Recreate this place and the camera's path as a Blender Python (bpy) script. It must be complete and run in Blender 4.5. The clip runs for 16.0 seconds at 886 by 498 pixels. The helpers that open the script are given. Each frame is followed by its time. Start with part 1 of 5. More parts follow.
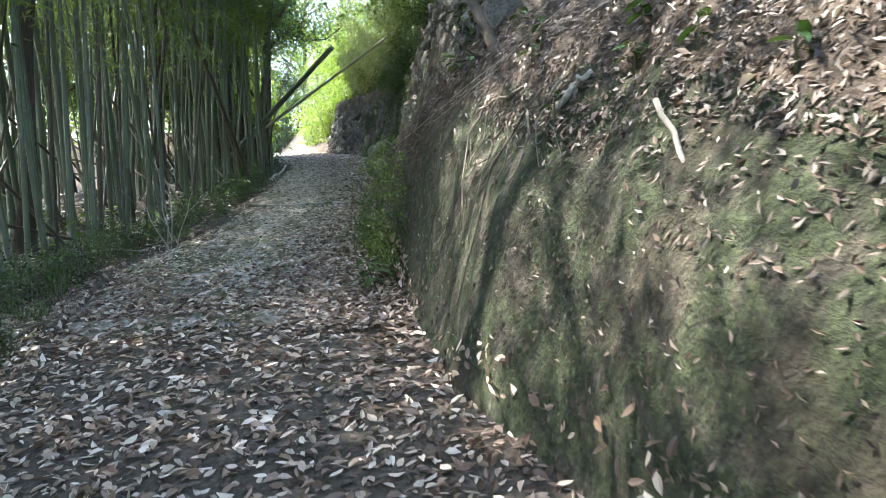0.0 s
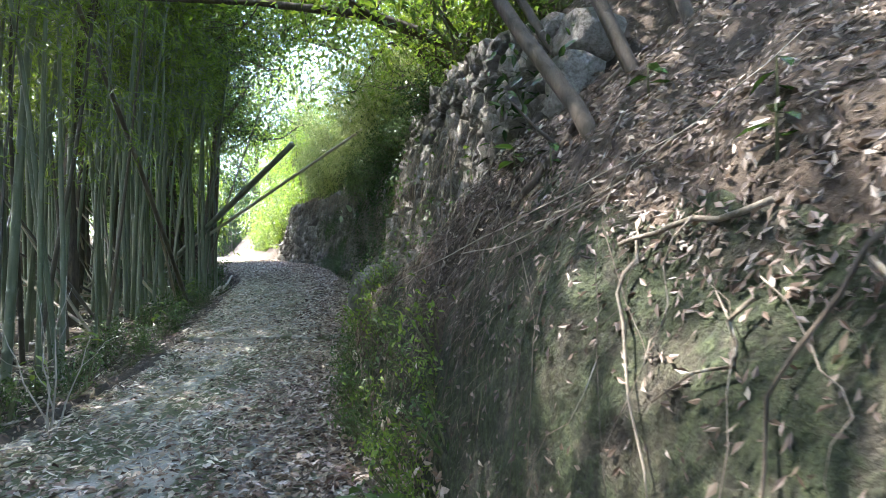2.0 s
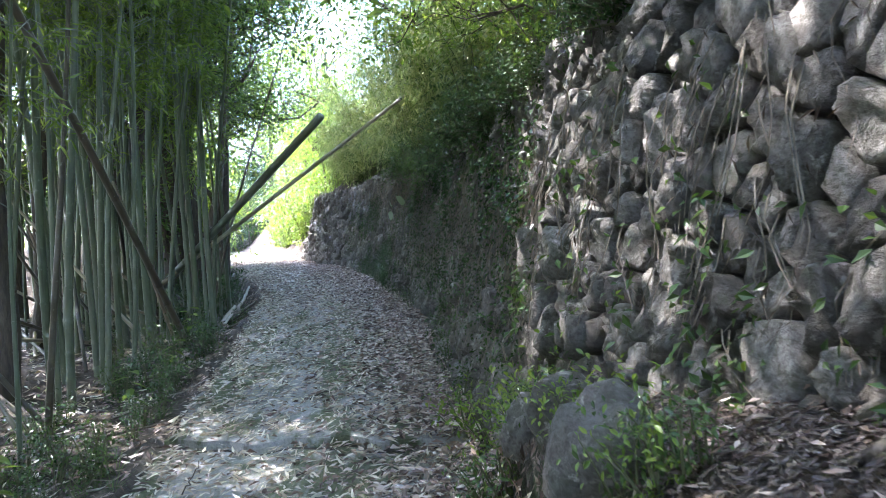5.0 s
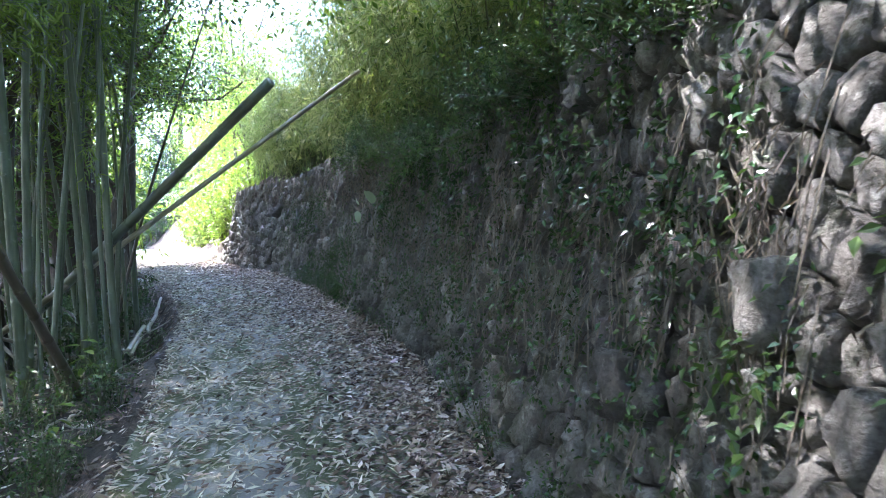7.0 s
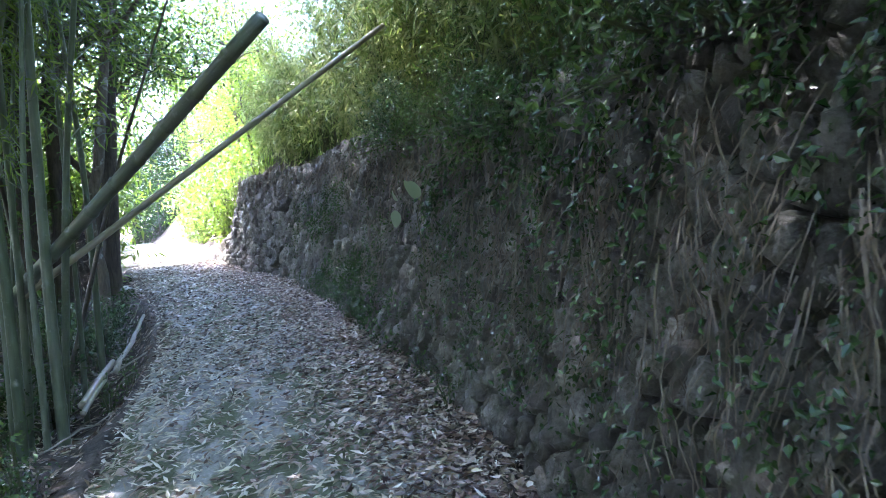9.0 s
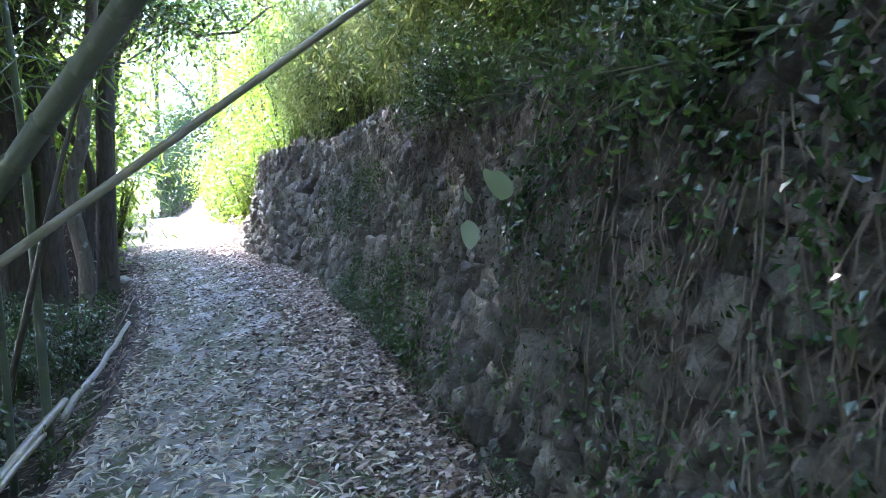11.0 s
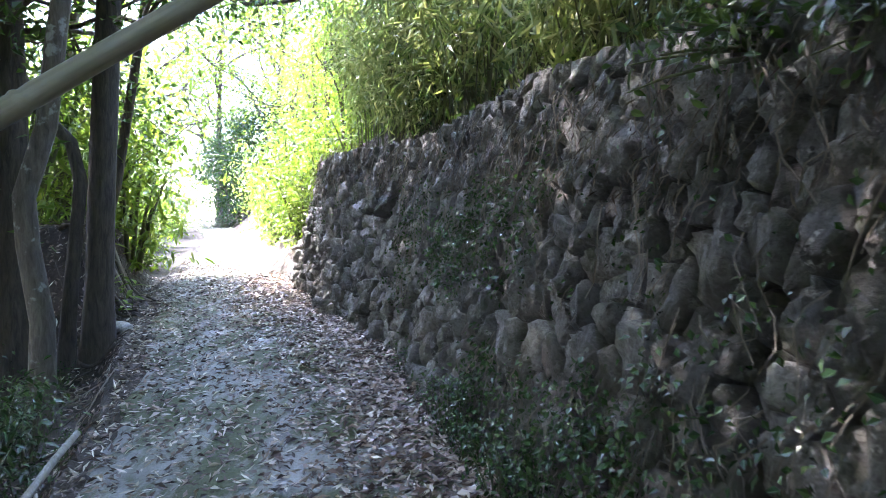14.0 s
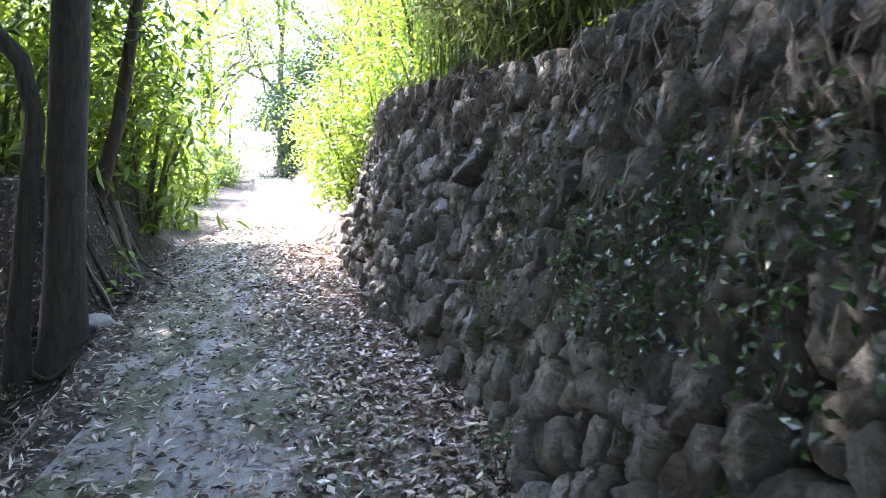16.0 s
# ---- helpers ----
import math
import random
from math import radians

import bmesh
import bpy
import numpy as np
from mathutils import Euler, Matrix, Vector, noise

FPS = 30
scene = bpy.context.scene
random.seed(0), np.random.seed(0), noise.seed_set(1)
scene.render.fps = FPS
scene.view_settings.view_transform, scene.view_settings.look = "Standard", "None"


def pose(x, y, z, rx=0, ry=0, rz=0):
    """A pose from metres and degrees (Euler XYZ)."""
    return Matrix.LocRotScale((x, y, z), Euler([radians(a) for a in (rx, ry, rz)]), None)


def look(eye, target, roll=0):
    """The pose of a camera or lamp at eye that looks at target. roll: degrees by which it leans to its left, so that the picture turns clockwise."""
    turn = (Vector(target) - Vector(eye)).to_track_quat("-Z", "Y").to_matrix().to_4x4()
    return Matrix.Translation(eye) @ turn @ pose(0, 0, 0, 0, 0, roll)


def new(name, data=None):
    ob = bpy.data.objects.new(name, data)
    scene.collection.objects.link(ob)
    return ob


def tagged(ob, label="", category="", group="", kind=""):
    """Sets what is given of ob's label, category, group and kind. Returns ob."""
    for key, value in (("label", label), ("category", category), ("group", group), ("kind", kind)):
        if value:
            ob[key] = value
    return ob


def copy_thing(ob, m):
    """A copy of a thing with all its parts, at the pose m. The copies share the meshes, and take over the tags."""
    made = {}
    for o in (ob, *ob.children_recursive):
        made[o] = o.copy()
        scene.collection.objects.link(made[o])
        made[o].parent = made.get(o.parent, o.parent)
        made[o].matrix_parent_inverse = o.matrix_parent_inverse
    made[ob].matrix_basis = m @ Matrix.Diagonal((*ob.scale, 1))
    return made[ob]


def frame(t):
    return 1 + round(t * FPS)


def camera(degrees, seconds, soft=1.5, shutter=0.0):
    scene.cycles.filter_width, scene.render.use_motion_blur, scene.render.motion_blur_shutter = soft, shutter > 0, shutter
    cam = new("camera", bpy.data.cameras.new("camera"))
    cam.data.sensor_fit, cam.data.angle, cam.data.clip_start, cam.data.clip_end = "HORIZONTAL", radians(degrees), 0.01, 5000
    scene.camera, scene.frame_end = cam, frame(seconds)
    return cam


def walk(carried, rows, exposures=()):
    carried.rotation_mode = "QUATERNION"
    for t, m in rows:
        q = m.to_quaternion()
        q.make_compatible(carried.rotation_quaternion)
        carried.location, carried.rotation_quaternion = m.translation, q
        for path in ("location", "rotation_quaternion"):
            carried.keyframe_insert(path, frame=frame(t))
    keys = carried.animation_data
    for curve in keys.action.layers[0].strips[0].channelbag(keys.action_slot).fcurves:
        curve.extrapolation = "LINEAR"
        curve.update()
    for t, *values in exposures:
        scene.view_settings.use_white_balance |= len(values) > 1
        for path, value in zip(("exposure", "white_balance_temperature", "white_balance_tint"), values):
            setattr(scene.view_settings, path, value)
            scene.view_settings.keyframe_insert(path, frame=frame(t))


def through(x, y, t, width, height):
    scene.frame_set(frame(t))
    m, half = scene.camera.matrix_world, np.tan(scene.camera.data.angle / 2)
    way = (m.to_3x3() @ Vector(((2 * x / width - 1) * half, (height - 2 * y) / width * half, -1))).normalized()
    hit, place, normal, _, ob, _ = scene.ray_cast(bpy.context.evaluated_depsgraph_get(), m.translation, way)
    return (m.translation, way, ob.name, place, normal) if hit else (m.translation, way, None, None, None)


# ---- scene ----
cam = camera(62.3, 16.0, 0.75, 0.2)
METRES, EYE, TILT, LEAN, TURN = 17.0, 1.45, -6.0, 1.5, 0.0
ROWS = [
    (0.0, 0.0, 0.0, 0.0, -0.0, 0.0, -0.0),
    (0.5, -0.0061, 0.03, 0.0081, 1.77, 1.85, 0.43),
    (1.0, -0.0121, 0.0593, 0.0143, 1.43, 7.38, 1.01),
    (1.5, -0.0184, 0.0903, 0.0199, -2.69, 7.27, -0.11),
    (2.0, -0.0268, 0.1212, 0.0269, -4.1, 7.98, -0.16),
    (2.5, -0.0338, 0.154, 0.0324, -2.36, 4.31, -1.18),
    (3.0, -0.0405, 0.1852, 0.0404, -4.49, 4.67, 1.07),
    (3.5, -0.0479, 0.2166, 0.0469, -4.17, 3.09, -1.0),
    (4.0, -0.055, 0.2452, 0.0554, -5.89, 4.93, 2.27),
    (4.5, -0.0595, 0.2749, 0.062, -3.81, 6.83, 4.31),
    (5.0, -0.0623, 0.3029, 0.0698, -2.38, 6.36, 2.26),
    (7.5, -0.0979, 0.4467, 0.096, -9.94, 5.82, 2.41),
    (8.0, -0.0983, 0.4788, 0.1015, -7.27, 6.06, 3.33),
    (8.5, -0.098, 0.5102, 0.1092, -8.25, 5.35, 3.28),
    (11.0, -0.0963, 0.6514, 0.1397, -5.7, 2.86, 1.64),
    (11.5, -0.1001, 0.6825, 0.145, -5.05, 2.19, -0.37),
    (12.0, -0.1018, 0.715, 0.1501, -4.19, 2.89, 2.9),
    (12.5, -0.1062, 0.7459, 0.1546, 0.43, 0.05, 0.21),
    (13.0, -0.1089, 0.7754, 0.159, -0.74, 2.9, 1.21),
    (13.5, -0.1128, 0.8048, 0.1638, 0.72, 1.24, 1.96),
    (14.0, -0.1172, 0.8348, 0.1698, -1.19, 4.06, -1.02),
    (14.5, -0.12, 0.8673, 0.174, 2.43, 2.25, 0.19),
    (15.0, -0.1215, 0.8998, 0.1795, -1.48, 1.86, -3.15),
    (15.5, -0.1238, 0.9329, 0.184, 2.09, 1.1, -0.84),
    (16.0, -0.1317, 0.9652, 0.1891, 3.7, 0.26, -3.39),
]
walk(cam, [(t, pose(0, 0, EYE, TILT, LEAN, TURN) @ pose(METRES * x, METRES * y, METRES * z, 90 + pitch, roll, yaw)) for t, x, y, z, yaw, pitch, roll in ROWS],
     [(0.0, 4.05, 6550, 12), (3.5, 4.45, 6200, 18), (8.5, 4.8, 5700, 22), (12.0, 4.9, 5750, 24), (16.0, 4.62, 6250, 25)])

# ---------------------------------------------------------------- light
SUN_ELEV, SUN_AZ = radians(56), radians(-66)      # azimuth from +y towards +x
world = bpy.data.worlds.new("sky")
scene.world = world
world.use_nodes = True
wn = world.node_tree.nodes
sky = wn.new("ShaderNodeTexSky")
sky.sky_type = "NISHITA"
sky.sun_disc = False
sky.sun_elevation = SUN_ELEV
sky.sun_rotation = SUN_AZ
wn["Background"].inputs[1].default_value = 0.15
world.node_tree.links.new(sky.outputs[0], wn["Background"].inputs[0])
sun_data = bpy.data.lights.new("sun", "SUN")
sun_data.energy, sun_data.angle, sun_data.color = 2.4, radians(0.55), (1.0, 0.95, 0.86)
sun = new("sun", sun_data)
sun_way = Vector((math.sin(SUN_AZ) * math.cos(SUN_ELEV), math.cos(SUN_AZ) * math.cos(SUN_ELEV), math.sin(SUN_ELEV)))
sun.matrix_world = look(sun_way * 60, (0, 0, 0))

rng = np.random.default_rng(7)


# ---------------------------------------------------------------- materials
class Mat:
    """A node material with a few short ways to wire it."""

    def __init__(self, name, rough=0.8):
        self.m = bpy.data.materials.new(name)
        self.m.use_nodes = True
        self.t = self.m.node_tree
        self.bsdf = self.t.nodes["Principled BSDF"]
        self.bsdf.inputs["Roughness"].default_value = rough
        self.coord = self.t.nodes.new("ShaderNodeNewGeometry").outputs["Position"]

    def link(self, a, b):
        self.t.links.new(a, b)

    def use_object(self):
        self.coord = self.t.nodes.new("ShaderNodeTexCoord").outputs["Object"]
        return self

    def stretch(self, sx, sy, sz):
        n = self.t.nodes.new("ShaderNodeMapping")
        n.inputs["Scale"].default_value = (sx, sy, sz)
        self.link(self.coord, n.inputs["Vector"])
        return n.outputs[0]

    def noise(self, scale, detail=4.0, rough=0.6, vector=None, distort=0.0):
        n = self.t.nodes.new("ShaderNodeTexNoise")
        n.inputs["Scale"].default_value = scale
        n.inputs["Detail"].default_value = detail
        n.inputs["Roughness"].default_value = rough
        n.inputs["Distortion"].default_value = distort
        self.link(vector or self.coord, n.inputs["Vector"])
        return n.outputs["Fac"]

    def voronoi(self, scale, vector=None):
        n = self.t.nodes.new("ShaderNodeTexVoronoi")
        n.inputs["Scale"].default_value = scale
        self.link(vector or self.coord, n.inputs["Vector"])
        return n.outputs["Distance"]

    def ramp(self, fac, stops):
        n = self.t.nodes.new("ShaderNodeValToRGB")
        e = n.color_ramp.elements
        while len(e) < len(stops):
            e.new(0.5)
        for el, (p, c) in zip(e, stops):
            el.position = p
            el.color = (*c, 1) if len(c) == 3 else c
        self.link(fac, n.inputs[0])
        return n.outputs[0]

    def steps(self, fac, lo, hi, a=0.0, b=1.0):
        n = self.t.nodes.new("ShaderNodeMapRange")
        n.interpolation_type = "SMOOTHSTEP"
        for k, v in (("From Min", lo), ("From Max", hi), ("To Min", a), ("To Max", b)):
            n.inputs[k].default_value = v
        self.link(fac, n.inputs["Value"])
        return n.outputs[0]

    def mix(self, fac, a, b, how="MIX"):
        n = self.t.nodes.new("ShaderNodeMix")
        n.data_type, n.blend_type = "RGBA", how
        for s, v in ((n.inputs[0], fac), (n.inputs[6], a), (n.inputs[7], b)):
            if isinstance(v, (int, float)):
                s.default_value = v
            elif isinstance(v, tuple):
                s.default_value = (*v, 1)
            else:
                self.link(v, s)
        return n.outputs[2]

    def math(self, how, a, b):
        n = self.t.nodes.new("ShaderNodeMath")
        n.operation = how
        for s, v in ((n.inputs[0], a), (n.inputs[1], b)):
            if isinstance(v, (int, float)):
                s.default_value = v
            else:
                self.link(v, s)
        return n.outputs[0]

    def island(self):
        return self.t.nodes.new("ShaderNodeNewGeometry").outputs["Random Per Island"]

    def each(self):
        return self.t.nodes.new("ShaderNodeObjectInfo").outputs["Random"]

    def color(self, c):
        self.link(c, self.bsdf.inputs["Base Color"])
        return self

    def bump(self, height, strength, distance):
        n = self.t.nodes.new("ShaderNodeBump")
        n.inputs["Strength"].default_value = strength
        n.inputs["Distance"].default_value = distance
        self.link(height, n.inputs["Height"])
        self.link(n.outputs[0], self.bsdf.inputs["Normal"])
        return self

    def gloss(self, fac, a, b):
        self.link(self.steps(fac, 0.3, 0.7, a, b), self.bsdf.inputs["Roughness"])
        return self


def leaf_material(name, stops, rough=0.45, through=0.45, spec=0.5):
    """Thin leaves: each one takes its own tint; some light comes through."""
    m = Mat(name, rough)
    pick = m.island()
    c = m.ramp(pick, stops)
    c = m.mix(m.steps(m.noise(3.0, 2), 0.3, 0.7, 0.0, 0.35), c, m.mix(1.0, c, (0.55, 0.6, 0.5), "MULTIPLY"))
    m.color(c)
    m.bsdf.inputs["Specular IOR Level"].default_value = spec
    if through > 0:
        tr = m.t.nodes.new("ShaderNodeBsdfTranslucent")
        m.link(m.mix(1.0, c, (1.15, 1.1, 0.5), "MULTIPLY"), tr.inputs[0])
        sh = m.t.nodes.new("ShaderNodeMixShader")
        sh.inputs[0].default_value = through
        m.link(m.bsdf.outputs[0], sh.inputs[1])
        m.link(tr.outputs[0], sh.inputs[2])
        m.link(sh.outputs[0], m.t.nodes["Material Output"].inputs[0])
    return m.m


def make_soil(name, dark, mid, light, grain=1.0):
    m = Mat(name, 0.95)
    big, fine = m.noise(1.3, 5), m.noise(26 * grain, 6, 0.7)
    c = m.ramp(fine, [(0.25, dark), (0.5, mid), (0.75, light)])
    c = m.mix(m.steps(big, 0.35, 0.65, 0.0, 0.6), c, m.mix(1.0, c, (0.55, 0.52, 0.5), "MULTIPLY"))
    m.color(c).bump(m.math("ADD", fine, m.math("MULTIPLY", m.noise(7, 5), 2.0)), 0.8, 0.03)
    return m.m


def make_moss_bank():
    """Damp clay face with green moss, pale mineral crusts and dark seams."""
    m = Mat("mossy_earth", 0.93)
    fine, mid = m.noise(34, 6, 0.72), m.noise(6.5, 5, 0.6, None, 0.4)
    streak = m.noise(5, 5, 0.65, m.stretch(1.0, 1.6, 0.35))
    c = m.ramp(fine, [(0.3, (0.014, 0.012, 0.009)), (0.5, (0.055, 0.047, 0.035)), (0.7, (0.13, 0.113, 0.088))])
    moss = m.ramp(fine, [(0.3, (0.008, 0.014, 0.005)), (0.52, (0.03, 0.046, 0.014)), (0.72, (0.08, 0.105, 0.036))])
    c = m.mix(m.steps(mid, 0.33, 0.55, 0.15, 0.92), c, moss)
    c = m.mix(m.steps(streak, 0.64, 0.76, 0.0, 0.4), c, (0.24, 0.235, 0.2))
    c = m.mix(m.steps(m.noise(2.1, 4), 0.5, 0.64, 0.0, 0.55), c, (0.055, 0.04, 0.028))
    m.color(c).bump(m.math("ADD", m.math("MULTIPLY", mid, 2.5), fine), 1.0, 0.05)
    return m.m


def make_stone():
    """Rough grey field stone with moss, lichen and dirt, a tint for each stone."""
    m = Mat("field_stone", 0.88)
    fine, mid = m.noise(42, 7, 0.7), m.noise(9, 5, 0.62, None, 0.5)
    pick = m.math("FRACT", m.math("ADD", m.each(), m.island()), 0.0)
    base = m.ramp(pick, [(0.0, (0.065, 0.059, 0.048)), (0.3, (0.125, 0.118, 0.1)), (0.6, (0.19, 0.181, 0.158)), (0.85, (0.27, 0.259, 0.228)), (1.0, (0.1, 0.085, 0.064))])
    c = m.mix(m.steps(fine, 0.34, 0.62), m.mix(1.0, base, (0.45, 0.43, 0.39), "MULTIPLY"), base)
    c = m.mix(m.steps(mid, 0.53, 0.68, 0.0, 0.75), c, (0.055, 0.064, 0.034))
    c = m.mix(m.steps(m.noise(12, 5, 0.7), 0.58, 0.66, 0.0, 0.6), c, (0.4, 0.39, 0.345))
    c = m.mix(m.steps(m.noise(2.6, 5, 0.65), 0.5, 0.66, 0.0, 0.5), c, (0.075, 0.064, 0.048))
    m.color(c).bump(m.math("ADD", m.math("MULTIPLY", m.noise(15, 7, 0.7, None, 0.3), 2.2), fine), 0.9, 0.022)
    m.gloss(m.noise(5, 3), 0.85, 0.5)
    return m.m


def make_concrete():
    """Old grey path concrete: worn aggregate, damp stains, moss down the crown."""
    m = Mat("worn_concrete", 0.9)
    fine, grit = m.noise(60, 6, 0.75), m.voronoi(130)
    c = m.ramp(fine, [(0.25, (0.18, 0.175, 0.16)), (0.5, (0.33, 0.322, 0.295)), (0.78, (0.5, 0.488, 0.445))])
    c = m.mix(m.steps(m.noise(1.4, 5), 0.42, 0.62, 0.0, 0.55), c, (0.17, 0.166, 0.15))
    c = m.mix(m.steps(m.noise(2.3, 6, 0.65, m.stretch(1.4, 0.5, 1)), 0.42, 0.54, 0.0, 0.9), c, m.ramp(fine, [(0.3, (0.035, 0.045, 0.013)), (0.7, (0.12, 0.14, 0.05))]))
    m.color(c).bump(m.math("ADD", m.math("MULTIPLY", fine, 1.6), grit), 0.6, 0.012)
    m.gloss(m.noise(3, 3), 0.95, 0.72)
    return m.m


def make_culm(name, a, b, c2):
    """Bamboo skin: waxy grey-green with a pale bloom and dark flecks, each culm its own tint."""
    m = Mat(name, 0.42).use_object()
    long_grain = m.noise(14, 4, 0.6, m.stretch(3, 3, 0.25))
    col = m.ramp(m.each(), [(0.0, a), (0.55, b), (1.0, c2)])
    col = m.mix(m.steps(long_grain, 0.35, 0.7, 0.0, 0.6), col, m.mix(1.0, col, (0.5, 0.52, 0.48), "MULTIPLY"))
    col = m.mix(m.steps(m.noise(30, 4), 0.6, 0.72, 0.0, 0.5), col, (0.26, 0.28, 0.23))
    m.color(col).bump(long_grain, 0.25, 0.004)
    return m.m


def make_bark(name, a, b, spots=None):
    m = Mat(name, 0.9).use_object()
    grain = m.noise(11, 6, 0.7, m.stretch(2.6, 2.6, 0.5), 0.6)
    c = m.ramp(grain, [(0.3, a), (0.7, b)])
    if spots:
        c = m.mix(m.steps(m.noise(7, 4), 0.58, 0.66, 0.0, 0.8), c, spots)
    m.color(c).bump(grain, 0.9, 0.02)
    return m.m


SOIL = make_soil("forest_soil", (0.02, 0.015, 0.01), (0.06, 0.045, 0.032), (0.12, 0.093, 0.068))
HUMUS = make_soil("dark_humus", (0.015, 0.012, 0.009), (0.045, 0.036, 0.026), (0.095, 0.078, 0.056), 0.8)
DUST = make_soil("path_dirt", (0.025, 0.02, 0.015), (0.075, 0.062, 0.048), (0.15, 0.128, 0.1), 1.4)
MOSSY = make_moss_bank()
STONE = make_stone()
CONCRETE = make_concrete()
CULM = make_culm("bamboo_skin", (0.085, 0.11, 0.06), (0.15, 0.175, 0.12), (0.11, 0.135, 0.075))
CULM_DARK = make_culm("weathered_bamboo", (0.05, 0.045, 0.032), (0.075, 0.066, 0.045), (0.11, 0.095, 0.066))
CULM_DRY = make_culm("dry_bamboo", (0.27, 0.23, 0.16), (0.33, 0.29, 0.2), (0.2, 0.17, 0.12))
NODE = make_culm("bamboo_node", (0.2, 0.21, 0.16), (0.28, 0.28, 0.22), (0.13, 0.14, 0.1))
BARK = make_bark("tree_bark", (0.03, 0.024, 0.018), (0.1, 0.082, 0.06))
BARK_PALE = make_bark("pale_bark", (0.055, 0.045, 0.033), (0.16, 0.135, 0.1), (0.3, 0.3, 0.26))
DEAD_WOOD = make_bark("dead_wood", (0.1, 0.085, 0.065), (0.27, 0.235, 0.185))
WHITE_WOOD = make_bark("bleached_wood", (0.24, 0.215, 0.175), (0.45, 0.415, 0.35))
STEM = make_bark("green_stem", (0.05, 0.06, 0.025), (0.12, 0.13, 0.06))

LITTER = leaf_material("dead_leaves", [(0.0, (0.05, 0.029, 0.02)), (0.3, (0.13, 0.08, 0.056)), (0.55, (0.26, 0.182, 0.138)), (0.8, (0.46, 0.36, 0.295)), (1.0, (0.68, 0.59, 0.52))], 0.4, 0.06)
# darker set of the dead-leaf colours
DARK_LITTER = leaf_material("dark_dead_leaves", [(0.0, (0.03, 0.02, 0.014)), (0.4, (0.075, 0.05, 0.036)), (0.75, (0.13, 0.095, 0.072)), (0.95, (0.19, 0.15, 0.12)), (1.0, (0.36, 0.31, 0.26))], 0.5, 0.05)
STRAW = leaf_material("dry_bamboo_leaves", [(0.0, (0.26, 0.2, 0.14)), (0.5, (0.54, 0.48, 0.38)), (1.0, (0.78, 0.73, 0.63))], 0.4, 0.1)
BAMBOO_LEAF = leaf_material("bamboo_leaves", [(0.0, (0.1, 0.165, 0.04)), (0.5, (0.165, 0.25, 0.07)), (1.0, (0.25, 0.33, 0.11))], 0.4, 0.6)
BROAD = leaf_material("broad_leaves", [(0.0, (0.035, 0.075, 0.02)), (0.5, (0.06, 0.115, 0.03)), (1.0, (0.1, 0.165, 0.045))], 0.35, 0.42)
GLOSSY = leaf_material("glossy_leaves", [(0.0, (0.022, 0.055, 0.02)), (0.6, (0.04, 0.085, 0.03)), (1.0, (0.07, 0.12, 0.045))], 0.24, 0.25, 0.6)
STRAW_GRASS = leaf_material("withered_grass", [(0.0, (0.04, 0.03, 0.02)), (0.6, (0.1, 0.075, 0.053)), (1.0, (0.26, 0.21, 0.155))], 0.55, 0.1)
DRY_VINE = leaf_material("dry_vine_leaves", [(0.0, (0.04, 0.028, 0.02)), (0.6, (0.11, 0.082, 0.06)), (1.0, (0.24, 0.195, 0.15))], 0.6, 0.1)
FRESH = leaf_material("fresh_leaves", [(0.0, (0.1, 0.18, 0.03)), (0.5, (0.15, 0.24, 0.045)), (1.0, (0.22, 0.3, 0.06))], 0.42, 0.5)
GRASS = leaf_material("fine_grass_leaves", [(0.0, (0.14, 0.2, 0.08)), (0.5, (0.23, 0.29, 0.14)), (1.0, (0.38, 0.4, 0.26))], 0.36, 0.55)
# green lightened towards white: the sky's sheen is put into the leaf colour
SHEEN_LEAF = leaf_material("sky_sheen_leaf", [(0.0, (0.24, 0.33, 0.24)), (1.0, (0.34, 0.42, 0.33))], 0.28, 0.3)


# ---------------------------------------------------------------- small building tools
def mesh_of(name, verts, faces, mats, smooth=True, index=None):
    me = bpy.data.meshes.new(name)
    me.from_pydata(verts.tolist() if isinstance(verts, np.ndarray) else verts, [], faces.tolist() if isinstance(faces, np.ndarray) else faces)
    for m in mats if isinstance(mats, (list, tuple)) else [mats]:
        me.materials.append(m)
    if smooth:
        me.polygons.foreach_set("use_smooth", [True] * len(me.polygons))
    if index is not None:
        me.polygons.foreach_set("material_index", index)
    me.update()
    return me


def part(name, me, parent, label="", kind=""):
    """Links a mesh as one part under a thing or a part."""
    ob = new(name, me)
    ob.parent = parent
    return tagged(ob, label=label, kind=kind)


def thing(name, at, label, category, group="", kind=""):
    """A thing's Empty at its base."""
    ob = new(name)
    ob.empty_display_size = 0.1
    ob.matrix_world = at if isinstance(at, Matrix) else Matrix.Translation(at)
    return tagged(ob, label, category, group, kind)


